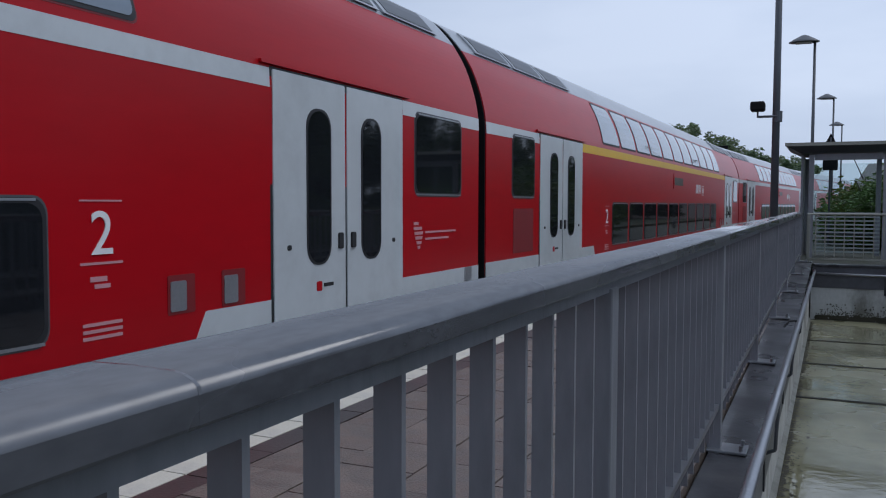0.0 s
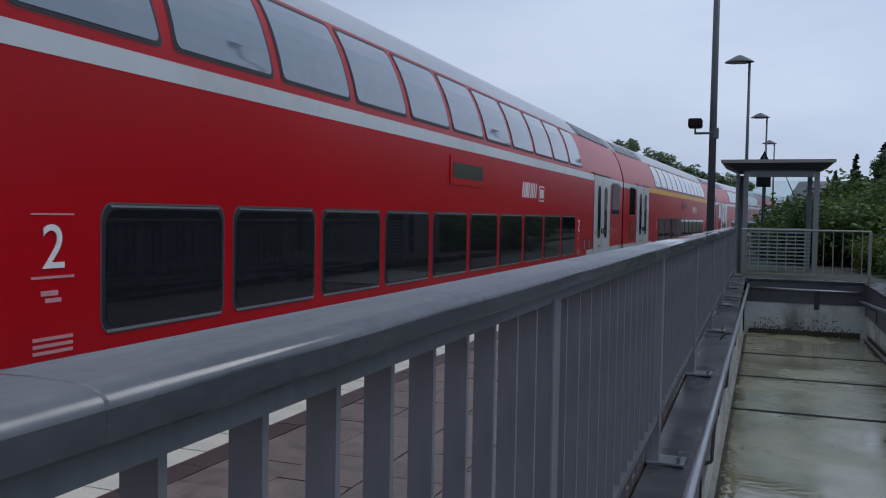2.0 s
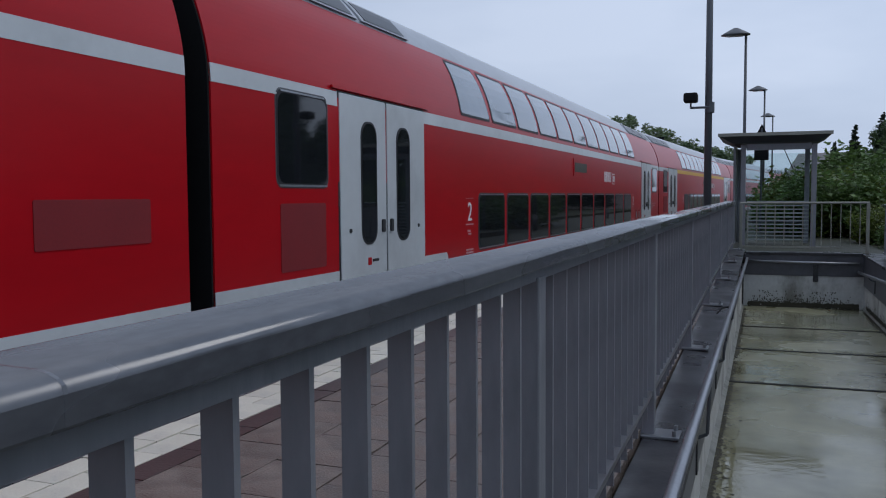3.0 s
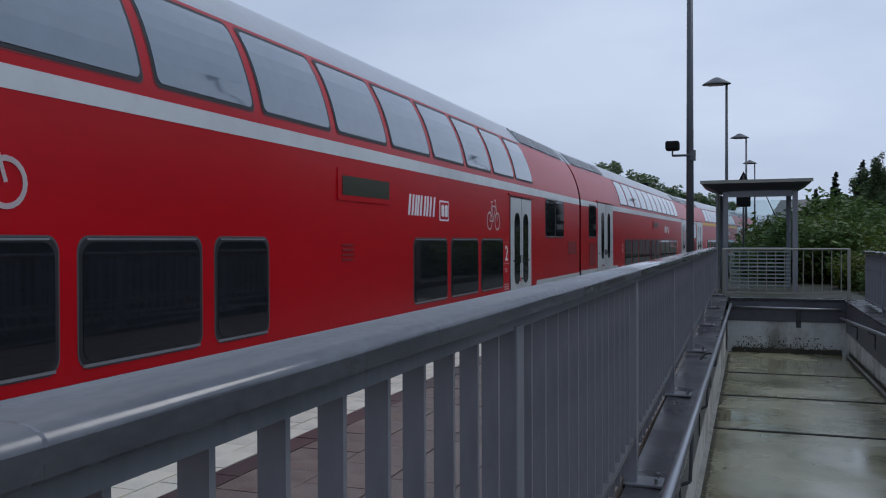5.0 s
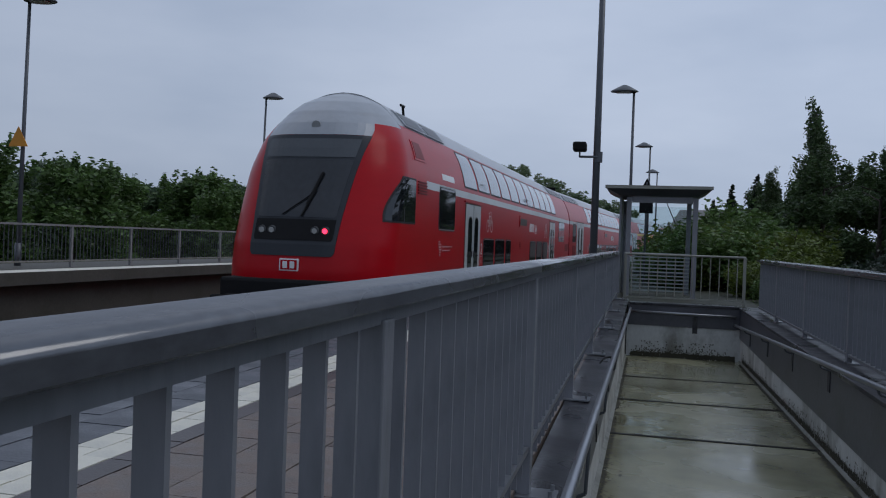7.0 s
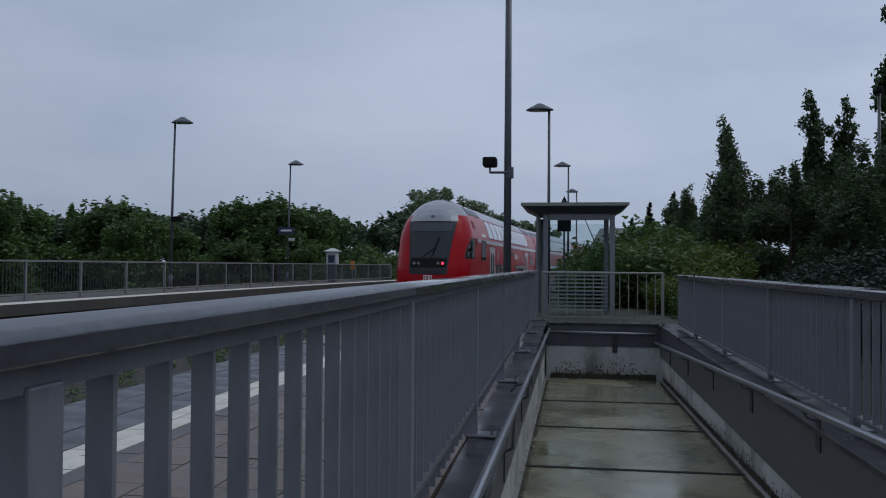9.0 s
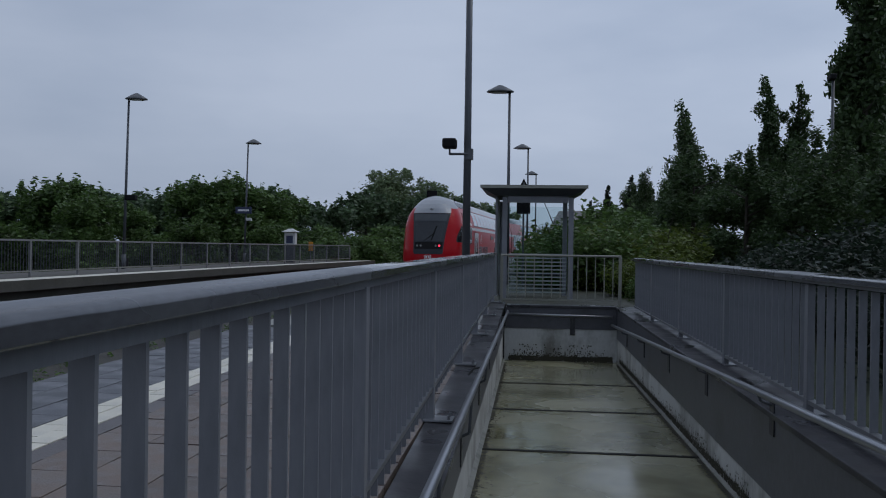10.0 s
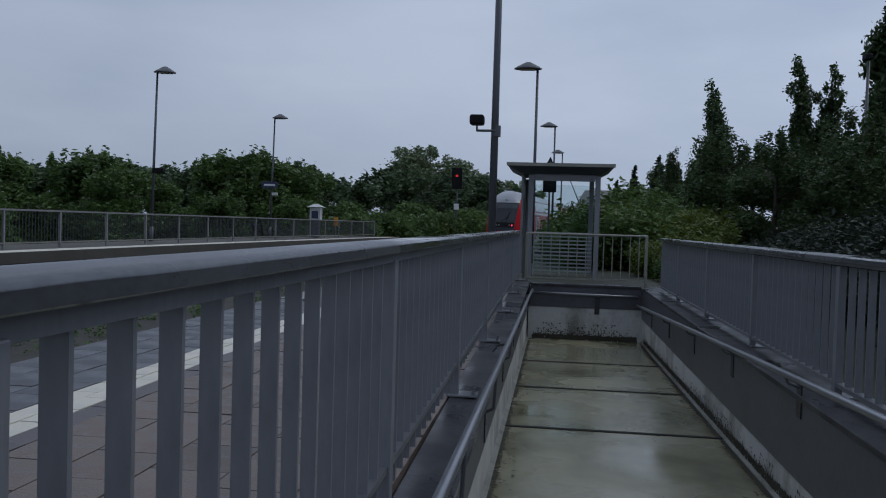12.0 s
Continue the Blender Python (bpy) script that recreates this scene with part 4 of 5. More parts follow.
def coach(first=False):
    """A double-deck coach with doors over the bogies."""
    c = group_of("railway_coach")
    L = COACH
    a, b = 0.19, L - 0.19
    tagged(c, "red double-deck railway coach with yellow first class stripe" if first else "red double-deck railway coach with light grey stripe and doors", "coach", "train coaches")
    coach_body(c, a, b)
    d0, d1 = (2.20, 4.41), (L - 4.41, L - 2.20)
    st = YELLOW if first else TRAIN_GREY
    part("stripe", side_patch([(2.055, a, d0[0]), (2.20, a, d0[0])], 0.004, 0.02), TRAIN_GREY, c)
    part("stripe", side_patch([(2.055, d0[1], d1[0]), (2.20, d0[1], d1[0])], 0.004, 0.02), st, c, "yellow stripe" if first else "light grey stripe")
    part("stripe", side_patch([(2.055, d1[1], b), (2.20, d1[1], b)], 0.004, 0.02), TRAIN_GREY, c)
    for y0, y1 in (d0, d1):
        door(c, y0, y1, 2.215)
    for i in range(10):
        y = 6.48 + i * 1.403
        window(c, y, y + 1.205, 0.42, 1.17)
    for i in range(11):
        y = 5.78 + i * 1.403
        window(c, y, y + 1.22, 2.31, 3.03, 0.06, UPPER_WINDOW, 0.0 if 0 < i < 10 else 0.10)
    window(c, L - 1.90, L - 0.76, 1.29, 2.08)
    window(c, 1.12, 1.96, 1.29, 2.08)
    part("side_grille", side_patch(rounded_rows(1.14, 1.94, 0.50, 1.11, 0.02), 0.006, 0.02), DARK_RED, c, "dark red ventilation grille")
    skirt(c, a, d0[0], 0.43)
    skirt(c, d0[0], d0[1], 0.20)
    skirt(c, d1[0], d1[1], 0.20)
    skirt(c, d0[1], d0[1] + 0.85, 0.43, s1=0.10)
    skirt(c, d1[0] - 0.85, d1[0], 0.43, s0=0.10)
    skirt(c, d1[1], b, 0.43)
    part("lower_line", side_patch([(-0.12, d0[1] + 0.85, d1[0] - 0.85), (0.24, d0[1] + 0.85, d1[0] - 0.85)], 0.003, 0.02), TRAIN_GREY, c)
    if not first:
        numeral(c, d1[0] - 1.66, 0.87)
    numeral(c, d0[1] + 1.65, 0.82)
    emblem(c, 16.1, 1.50)
    crest(c, d1[1] + 0.25, 0.86)
    ds = part("display_frame", side_patch(rounded_rows(12.62, 14.05, 1.58, 1.96, 0.03), 0.012, 0.02), RED, c)
    part("display", side_patch(rounded_rows(12.72, 13.95, 1.67, 1.87, 0.01), 0.016, 0.02), SIDE_DISPLAY, c, "dark destination display")
    for y in (d1[0] - 0.58, d1[0] - 1.12):
        h = part("connector_recess", side_patch(rounded_rows(y, y + 0.26, 0.44, 0.70, 0.01), 0.006, 0.02), DARK_RED, c, "open connector recess")
        part("connector", side_patch(rounded_rows(y + 0.02, y + 0.17, 0.46, 0.66, 0.01), 0.012, 0.02), ALU, h)
    part("step", side_patch(rounded_rows(L - 0.62, L - 0.42, 0.27, 0.43, 0.01), 0.012, 0.02), ALU, c)
    roof_units(c, 0.6, 4.8, 3)
    roof_units(c, L - 4.8, L - 0.6, 3)
    for y, s in ((a, 1), (b, -1)):
        end_wall(c, y, s)
    for y in (3.4, L - 3.4):
        bogie(c, y)
    part("underframe", box(-1.2, 1.2, 5.5, L - 5.5, -0.8, -0.5), BLACK, c)
    return c


NOSE = [(-0.55, 1.4), (0.15, 1.28), (0.6, 1.27), (1.0, 1.33), (1.5, 1.46), (2.0, 1.62), (2.55, 1.8), (3.0, 1.98), (3.22, 2.14), (3.42, 2.4), (3.56, 2.7), (3.64, 2.95), (3.67, 3.3)]


NOSE = [(z, y + 0.17 * max(0.0, z - 1.0) / 1.7) for z, y in NOSE]


def nose_y(z):
    for (z0, y0), (z1, y1) in zip(NOSE, NOSE[1:]):
        if z <= z1:
            return y0 + (y1 - y0) * max(0.0, z - z0) / (z1 - z0)
    return NOSE[-1][1]


def nose_front(x, z):
    """How far back the front lies at x, z: flat in the middle, rounded corners."""
    h = half_width(z)
    r = min(0.95, h * (0.72 + 0.2 * min(1.0, max(0.0, (z - 2.75) / 0.4))))
    f = nose_y(z)
    k = abs(x) - (h - r)
    base = f + 0.05 * (x / 1.4) ** 2
    return base if k <= 0 else base + 1.05 * (r - math.sqrt(max(0.0, r * r - k * k)))


def front_patch(rows, out, depth):
    """A plate on the front: rows (z, half-width)."""
    bm = bmesh.new()
    n = 16
    f, k = [], []
    rows = [(z0 + (z1 - z0) * i / 5, h0 + (h1 - h0) * i / 5) for (z0, h0), (z1, h1) in zip(rows, rows[1:]) for i in range(5)] + [rows[-1]]
    for z, h in rows:
        xs = [-h + 2 * h * i / n for i in range(n + 1)]
        f.append([bm.verts.new((x, nose_front(x, z) - out, z)) for x in xs])
        k.append([bm.verts.new((x, nose_front(x, z) - out + depth, z)) for x in xs])
    for i in range(len(rows) - 1):
        for j in range(n):
            bm.faces.new((f[i][j], f[i][j + 1], f[i + 1][j + 1], f[i + 1][j]))
        bm.faces.new((f[i][0], f[i + 1][0], k[i + 1][0], k[i][0]))
        bm.faces.new((f[i][n], k[i][n], k[i + 1][n], f[i + 1][n]))
    for j in range(n):
        bm.faces.new((f[0][j], k[0][j], k[0][j + 1], f[0][j + 1]))
        bm.faces.new((f[-1][j], f[-1][j + 1], k[-1][j + 1], k[-1][j]))
    return bm


def nose_shell(z0, z1, back):
    bm = bmesh.new()
    zs = sorted({z0, z1, *[z0 + (z1 - z0) * i / 44 for i in range(45)]})
    rows = []
    for z in zs:
        h = max(half_width(z), 0.02)
        xs = [h * math.sin(math.pi / 2 * i / 22) for i in range(23)]
        pts = [(-h, back)] + [(-x, nose_front(x, z)) for x in reversed(xs)] + [(x, nose_front(x, z)) for x in xs[1:]] + [(h, back)]
        rows.append([bm.verts.new((x, min(y, back), z)) for x, y in pts])
    for r0, r1 in zip(rows, rows[1:]):
        for i in range(len(r0) - 1):
            bm.faces.new((r0[i], r0[i + 1], r1[i + 1], r1[i]))
    return bm


def nose_side(y, z):
    """The half-width of the nose at y, z."""
    lo, hi = 0.0, half_width(z)
    if nose_front(hi, z) <= y:
        return hi
    for _ in range(30):
        m = (lo + hi) / 2
        lo, hi = (m, hi) if nose_front(m, z) < y else (lo, m)
    return lo


def cab_patch(rows, out, depth):
    """A plate that follows the rounded side of the cab: rows (z, ya, yb)."""
    bm = bmesh.new()
    n = 8
    f = [[bm.verts.new((nose_side(a + (b - a) * i / n, z) + out, a + (b - a) * i / n, z)) for i in range(n + 1)] for z, a, b in rows]
    k = [[bm.verts.new((v.co.x - depth, v.co.y, v.co.z)) for v in r] for r in f]
    for i in range(len(rows) - 1):
        for j in range(n):
            bm.faces.new((f[i][j], f[i][j + 1], f[i + 1][j + 1], f[i + 1][j]))
        bm.faces.new((f[i][0], f[i + 1][0], k[i + 1][0], k[i][0]))
        bm.faces.new((f[i][n], k[i][n], k[i + 1][n], f[i + 1][n]))
    for j in range(n):
        bm.faces.new((f[0][j], k[0][j], k[0][j + 1], f[0][j + 1]))
        bm.faces.new((f[-1][j], f[-1][j + 1], k[-1][j + 1], k[-1][j]))
    return bm


def control_car():
    c = group_of("control_car")
    L = 27.1
    tagged(c, "red double-deck driving trailer with sloped nose and red tail light", "coach", "train coaches")
    back = 3.25
    b = L - 0.19
    coach_body(c, back, b)
    part("nose", nose_shell(0.34, 3.02, back), RED, c, "glossy red sloped nose", smooth=True)
    part("nose_skirt", nose_shell(0.04, 0.336, back), TRAIN_GREY, c, "light grey lower nose band", smooth=True)
    part("nose_roof", nose_shell(3.021, 3.668, back), ROOF_GREY, c, "grey nose roof", smooth=True)
    part("front_mask", front_patch([(0.82, 0.66), (0.87, 0.70), (1.0, 0.71), (1.2, 0.72), (1.5, 0.745), (1.8, 0.775), (2.1, 0.81), (2.5, 0.865), (2.7, 0.90), (2.78, 0.91)], 0.018, 0.06), MASK, c, "dark grey front surround")
    part("brow", front_patch([(2.785, 0.90), (2.83, 0.905), (2.9, 0.90), (3.02, 0.86)], 0.006, 0.04), ROOF_GREY, c, "grey brow over the front display")
    part("windscreen", front_patch([(1.42, 0.63), (1.46, 0.665), (1.7, 0.685), (2.0, 0.715), (2.3, 0.755), (2.35, 0.755)], 0.026, 0.05), WINDSCREEN, c, "dark windscreen")
    part("front_display", front_patch([(2.40, 0.765), (2.55, 0.785), (2.71, 0.80)], 0.026, 0.05), DISPLAY, c, "dark destination display")
    part("lamp_band", front_patch([(1.06, 0.64), (1.10, 0.66), (1.2, 0.665), (1.39, 0.665)], 0.026, 0.05), BLACK, c, "black lamp band")
    for sx in (-1, 1):
        for k, dx in enumerate((0.53, 0.36)):
            x = sx * dx
            y = nose_front(x, 1.22)
            lit = sx > 0 and k == 0
            rim = part("tail_light" if lit else "headlight", rod((x, y + 0.02, 1.22), (x, y - 0.045, 1.21), 0.066, sides=18), FRAME, c, "red tail light in a round housing" if lit else "unlit round lamp")
            part("lens", rod((x, y, 1.22), (x, y - 0.052, 1.21), 0.042, sides=18), TAIL_LIGHT if lit else LENS, rim, "glowing red lens" if lit else "")
    for p, q, w in (((0.10, 1.44), (0.26, 1.86), 0.016), ((0.16, 1.62), (0.32, 2.14), 0.024), ((-0.22, 1.46), (0.22, 1.80), 0.010)):
        part("wiper", rod((p[0], nose_front(p[0], p[1]) - 0.05, p[1]), (q[0], nose_front(q[0], q[1]) - 0.05, q[1]), w, sides=8), BLACK, c, "black wiper arm")
    mk = part("front_mark", box(-0.16, 0.16, 1.258, 1.36, 0.585, 0.775, bevel=0.01), WHITE, c, "white framed mark")
    part("mark_field", box(-0.135, 0.135, 1.252, 1.27, 0.605, 0.755), RED, mk)
    for x in (-0.1, 0.02):
        part("mark_block", box(x, x + 0.08, 1.246, 1.26, 0.625, 0.735, bevel=0.01), WHITE, mk)
    part("top_lamp", rod((0, nose_front(0, 2.95) + 0.05, 2.95), (0, nose_front(0, 2.95) - 0.03, 2.94), 0.075, sides=18), ALU, c, "round top lamp")
    part("apron", box(-1.12, 1.12, 1.17, 2.4, -0.75, 0.46, bevel=0.05), BLACK, c, "black snow plough and buffer beam")
    for sx in (-0.87, 0.87):
        part("buffer", rod((sx, 1.6, 0.08), (sx, 0.9, 0.08), 0.13, sides=16), BLACK, c)
        part("buffer_plate", box(sx - 0.24, sx + 0.24, 0.86, 0.93, -0.1, 0.2, bevel=0.04), BLACK, c)
    part("coupler", box(-0.12, 0.12, 0.9, 1.7, -0.25, 0.05, bevel=0.03), BLACK, c)
    # cab side window: slanted front edge
    rows = [(1.42 + 0.72 * t, 2.02 + 0.62 * t ** 1.6, 3.24) for t in [i / 8 for i in range(9)]]
    sw = part("cab_window", cab_patch([(z + (0.03 if i == 8 else -0.03 if i == 0 else 0), a - 0.04, bb + 0.03) for i, (z, a, bb) in enumerate(rows)], 0.006, 0.03), RUBBER, c, "slanted cab side window")
    part("pane", cab_patch(rows, 0.012, 0.02), WINDOW, sw)
    part("divider", cab_patch([(1.42, 2.60, 2.64), (2.14, 2.64, 2.68)], 0.016, 0.02), RUBBER, sw)
    for i in range(5):
        z = 1.93 + i * 0.05
        part("louvre", side_patch(rounded_rows(3.40, 3.92, z, z + 0.025, 0.004), 0.02, 0.03), DARK_RED, c)
    part("stripe", side_patch([(2.05, 3.94, b), (2.19, 3.94, b)], 0.004, 0.02), TRAIN_GREY, c, "light grey stripe")
    part("name_bar", side_patch(rounded_rows(5.1, 6.05, 2.30, 2.42, 0.01), 0.005, 0.02), WHITE, c, "plain white bar")
    window(c, 4.86, 6.05, 1.36, 2.14)
    crest(c, 4.88, 1.0)
    vb = part("roof_intake", side_patch([(2.52 + 0.35 * i / 4, 3.36 + 0.06 * i / 4, 4.06 - 0.08 * i / 4) for i in range(5)], 0.012, 0.03), RED, c)
    part("intake_grille", side_patch([(2.56 + 0.29 * i / 4, 3.44 + 0.05 * i / 4, 3.98 - 0.07 * i / 4) for i in range(5)], 0.018, 0.03), DARK_RED, c, "dark red intake grille")
    door(c, 7.0, 8.52, 1.96)
    door(c, 20.48, 22.0, 1.96)
    for y0, y1 in ((8.98, 10.17), (10.40, 11.60), (11.84, 12.56), (16.02, 17.2), (17.42, 18.62), (18.84, 20.02)):
        window(c, y0, y1, 0.42, 1.18)
    n = 11
    for i in range(n):
        y = 6.95 + i * 1.403
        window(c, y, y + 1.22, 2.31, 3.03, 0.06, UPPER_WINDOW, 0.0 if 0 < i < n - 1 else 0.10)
    window(c, 23.25, 24.1, 1.28, 2.02)
    window(c, 24.2, 25.0, 1.28, 2.02)
    part("side_grille", side_patch(rounded_rows(25.5, 26.5, 0.86, 1.16, 0.01), 0.006, 0.02), DARK_RED, c)
    skirt(c, back, 6.36, 0.336, 0.0, 0.0, 0.08)
    skirt(c, 22.4, b, 0.40, 0.0, 0.08, 0.0)
    part("lower_line", side_patch([(-0.02, 6.4, 22.3), (0.18, 6.4, 22.3)], 0.003, 0.02), TRAIN_GREY, c)
    numeral(c, 8.74, 0.84)
    numeral(c, 20.25, 0.84)
    emblem(c, 15.8, 1.5)
    bicycle(c, 9.38, 1.52)
    bicycle(c, 19.25, 1.5)
    part("display", side_patch(rounded_rows(14.0, 15.2, 1.66, 1.86, 0.01), 0.016, 0.02), SIDE_DISPLAY, c, "dark destination display")
    part("display_frame", side_patch(rounded_rows(13.9, 15.3, 1.6, 1.94, 0.03), 0.012, 0.02), RED, c)
    for i in range(4):
        part("louvre", side_patch(rounded_rows(14.0, 14.27, 0.98 + i * 0.05, 1.0 + i * 0.05, 0.003), 0.012, 0.02), DARK_RED, c)
    roof_units(c, 3.6, 6.4, 2)
    roof_units(c, L - 4.6, L - 0.6, 3)
    part("aerial", rod((0.7, 4.6, 3.4), (0.72, 4.45, 3.62), 0.025, sides=8), BLACK, c)
    part("aerial_blade", box(0.70, 0.73, 4.33, 4.57, 3.60, 3.64), BLACK, c)
    end_wall(c, b, -1)
    for y in (4.2, L - 3.4):
        bogie(c, y)
    part("underframe", box(-1.2, 1.2, 6.5, L - 5.5, -0.8, -0.5), BLACK, c)
    return c


tail_car = control_car()
coach_a = coach()
coach_b = coach(first=True)
coach_c = copy_thing(coach_a, pose(0, 0, 0))
coach_d = copy_thing(coach_a, pose(0, 0, 0))


# where the joint before the second car from the rear lies along the line, every half second
TRAIN = (10.50, 14.17, 17.84, 21.53, 25.34, 29.12, 32.90, 36.66, 40.45, 44.34, 48.49, 52.76, 57.13,
         61.41, 65.85, 70.42, 75.09, 79.85, 84.62, 89.28, 93.90, 98.50, 103.15, 107.85, 112.55)


def on_track(y):
    return Vector((TRACK_X + shift(y), y, 0))


def motions():
    for car, back, length in ((tail_car, -COACH - 27.1, 27.1), (coach_a, -COACH, COACH), (coach_b, 0.0, COACH), (coach_c, COACH, COACH), (coach_d, 2 * COACH, COACH)):
        rows = []
        for i, front in enumerate(TRAIN):
            y = front + back
            p, q = on_track(y + 3.4), on_track(y + length - 3.4)
            d = (q - p).normalized()
            o = p - d * 3.4
            rows.append((i * 0.5, pose(o.x, o.y, TRACK_Z, 0, 0, math.degrees(math.atan2(-d.x, d.y)))))
        walk(car, rows)
# ---- plants ----
def leaf_cloud(clumps, count, size, rng, flat=0.35):
    """Small leaf-shaped faces scattered through clumps (centre, radii)."""
    verts, faces = [], []
    weights = np.array([max(1e-3, r[0] * r[1] * r[2]) ** 0.75 for c, r in clumps])
    picks = rng.choice(len(clumps), size=count, p=weights / weights.sum())
    for k in picks:
        (cx, cy, cz), (rx, ry, rz) = clumps[k]
        v = rng.normal(size=3)
        v /= np.linalg.norm(v)
        q = rng.uniform(0.35, 1.0) ** 0.5 * (1 + 0.2 * rng.normal())
        p = np.array((cx + v[0] * rx * q, cy + v[1] * ry * q, cz + v[2] * rz * q))
        a = rng.normal(size=3)
        a[2] *= flat
        a /= np.linalg.norm(a)
        b = np.cross(a, rng.normal(size=3))
        b /= np.linalg.norm(b)
        s = size * rng.uniform(0.6, 1.4)
        i = len(verts)
        verts += [tuple(p - a * s), tuple(p + b * s * 0.45), tuple(p + a * s), tuple(p - b * s * 0.45)]
        faces.append((i, i + 1, i + 2, i + 3))
    me = bpy.data.meshes.new("crown")
    me.from_pydata(verts, [], faces)
    return me


def limbs(height, spread, rng, count, base=0.3, trunk_r=0.14):
    bm = rod((0, 0, -0.4), (0.05 * height * 0.1, 0, height * 0.55), trunk_r, trunk_r * 0.6, 9)
    rod((0.005 * height, 0, height * 0.55), (0, 0, height * 0.92), trunk_r * 0.6, trunk_r * 0.15, 8, bm)
    for i in range(count):
        z = height * (base + (0.85 - base) * i / count)
        a = rng.uniform(0, 2 * math.pi)
        r = spread * rng.uniform(0.5, 0.95) * (1 - 0.5 * i / count)
        rod((0, 0, z), (r * math.cos(a), r * math.sin(a), z + rng.uniform(0.25, 0.6) * r), trunk_r * 0.35, trunk_r * 0.06, 6, bm)
    return bm


def broad_tree(name, label, height, spread, leaf, seed, leaves=9000, size=0.16, low=0.2, spike=2.6):
    rng = np.random.default_rng(seed)
    t = group_of(name)
    tagged(t, label, "tree")
    part("trunk", limbs(height, spread, rng, 9, max(0.2, low)), BARK, t)
    clumps = []
    for i in range(34):
        z = rng.uniform(low, 1.0)
        w = spread * (0.35 + 0.65 * math.sin(math.pi * min(1, max(0.02, (z - low) / (1.02 - low)) ** 0.75)))
        a, d = rng.uniform(0, 2 * math.pi), rng.uniform(0.3, 1) ** 0.6 * w * 0.85
        r = rng.uniform(0.16, 0.34) * spread
        clumps.append(((d * math.cos(a), d * math.sin(a), z * height - r * 0.5), (r, r, r * 0.75)))
    for i in range(16):
        a, d = rng.uniform(0, 2 * math.pi), rng.uniform(0, 0.85) * spread
        r = rng.uniform(0.05, 0.10) * spread
        clumps.append(((d * math.cos(a), d * math.sin(a), height * (1.0 - 0.32 * (d / spread) ** 2 + rng.uniform(-0.05, 0.06))), (r, r, r * spike)))
    part_from("crown", leaf_cloud(clumps, leaves, size, rng), leaf, t)
    return t


def column_tree(name, label, height, spread, leaf, seed, leaves=9000, size=0.15, tips=2):
    """A narrow upright tree with several ragged tips."""
    rng = np.random.default_rng(seed)
    t = group_of(name)
    tagged(t, label, "tree")
    part("trunk", limbs(height, spread * 0.6, rng, 12, 0.12), BARK, t)
    clumps = []
    for k in range(tips):
        ax, ay = (rng.uniform(-0.6, 0.6) * spread, rng.uniform(-0.5, 0.5) * spread) if k else (0, 0)
        hk = height * (1 if k == 0 else rng.uniform(0.78, 0.96))
        n = 20
        for i in range(n):
            z = 0.1 + 0.86 * i / (n - 1)
            w = spread * (0.30 + 0.50 * (1 - z) ** 0.8) * (1 - 0.25 * z ** 7)
            r = w * rng.uniform(0.45, 0.75)
            clumps.append(((ax * (0.4 + 0.6 * z) + rng.normal() * w * 0.33, ay * (0.4 + 0.6 * z) + rng.normal() * w * 0.33, z * hk), (r, r, max(r * rng.uniform(0.9, 1.5), 0.035 * hk))))
    part_from("crown", leaf_cloud(clumps, leaves, size, rng, 1.0), leaf, t)
    return t


def conifer(seed, height=7.0, spread=1.7):
    rng = np.random.default_rng(seed)
    t = group_of("conifer")
    tagged(t, "dark pointed conifer behind the bushes", "tree")
    part("trunk", rod((0, 0, -0.4), (0, 0, height), 0.14, 0.02, 8), BARK, t)
    clumps = []
    for i in range(16):
        z = 0.1 + 0.88 * i / 15
        w = spread * (1 - z) + 0.10
        for k in range(5):
            a = rng.uniform(0, 2 * math.pi)
            clumps.append(((w * 0.6 * math.cos(a), w * 0.6 * math.sin(a), z * height), (w * 0.42, w * 0.42, height * 0.03)))
    part_from("crown", leaf_cloud(clumps, 6000, 0.16, rng, 0.3), NEEDLE, t)
    return t


def bush(name, label, radius, height, leaf, seed, leaves=5000, size=0.10):
    rng = np.random.default_rng(seed)
    t = group_of(name)
    tagged(t, label, "bush")
    bm = bmesh.new()
    for i in range(7):
        a = rng.uniform(0, 2 * math.pi)
        rod((0, 0, -0.4), (radius * 0.6 * math.cos(a), radius * 0.6 * math.sin(a), height * rng.uniform(0.5, 0.9)), 0.03, 0.008, 6, bm)
    part("stems", bm, BARK, t)
    clumps = []
    for i in range(20):
        a, d = rng.uniform(0, 2 * math.pi), rng.uniform(0, 1) ** 0.5 * radius * 0.8
        z = height * rng.uniform(0.15, 0.85) * (1 - 0.35 * d / radius)
        r = rng.uniform(0.22, 0.42) * radius
        clumps.append(((d * math.cos(a), d * math.sin(a), z), (r, r, min(r, height * 0.3))))
    part_from("crown", leaf_cloud(clumps, leaves, size, rng), leaf, t)
    return t


def plant(proto, spots, group):
    """Copies of a plant: spots (x, y, z, turn, scale)."""
    for i, (x, y, z, turn, s) in enumerate(spots):
        o = proto if i == 0 else copy_thing(proto, pose(x, y, z, 0, 0, turn))
        o.matrix_basis = pose(x, y, z, 0, 0, turn) @ Matrix.Scale(s, 4)
        o["group"] = group


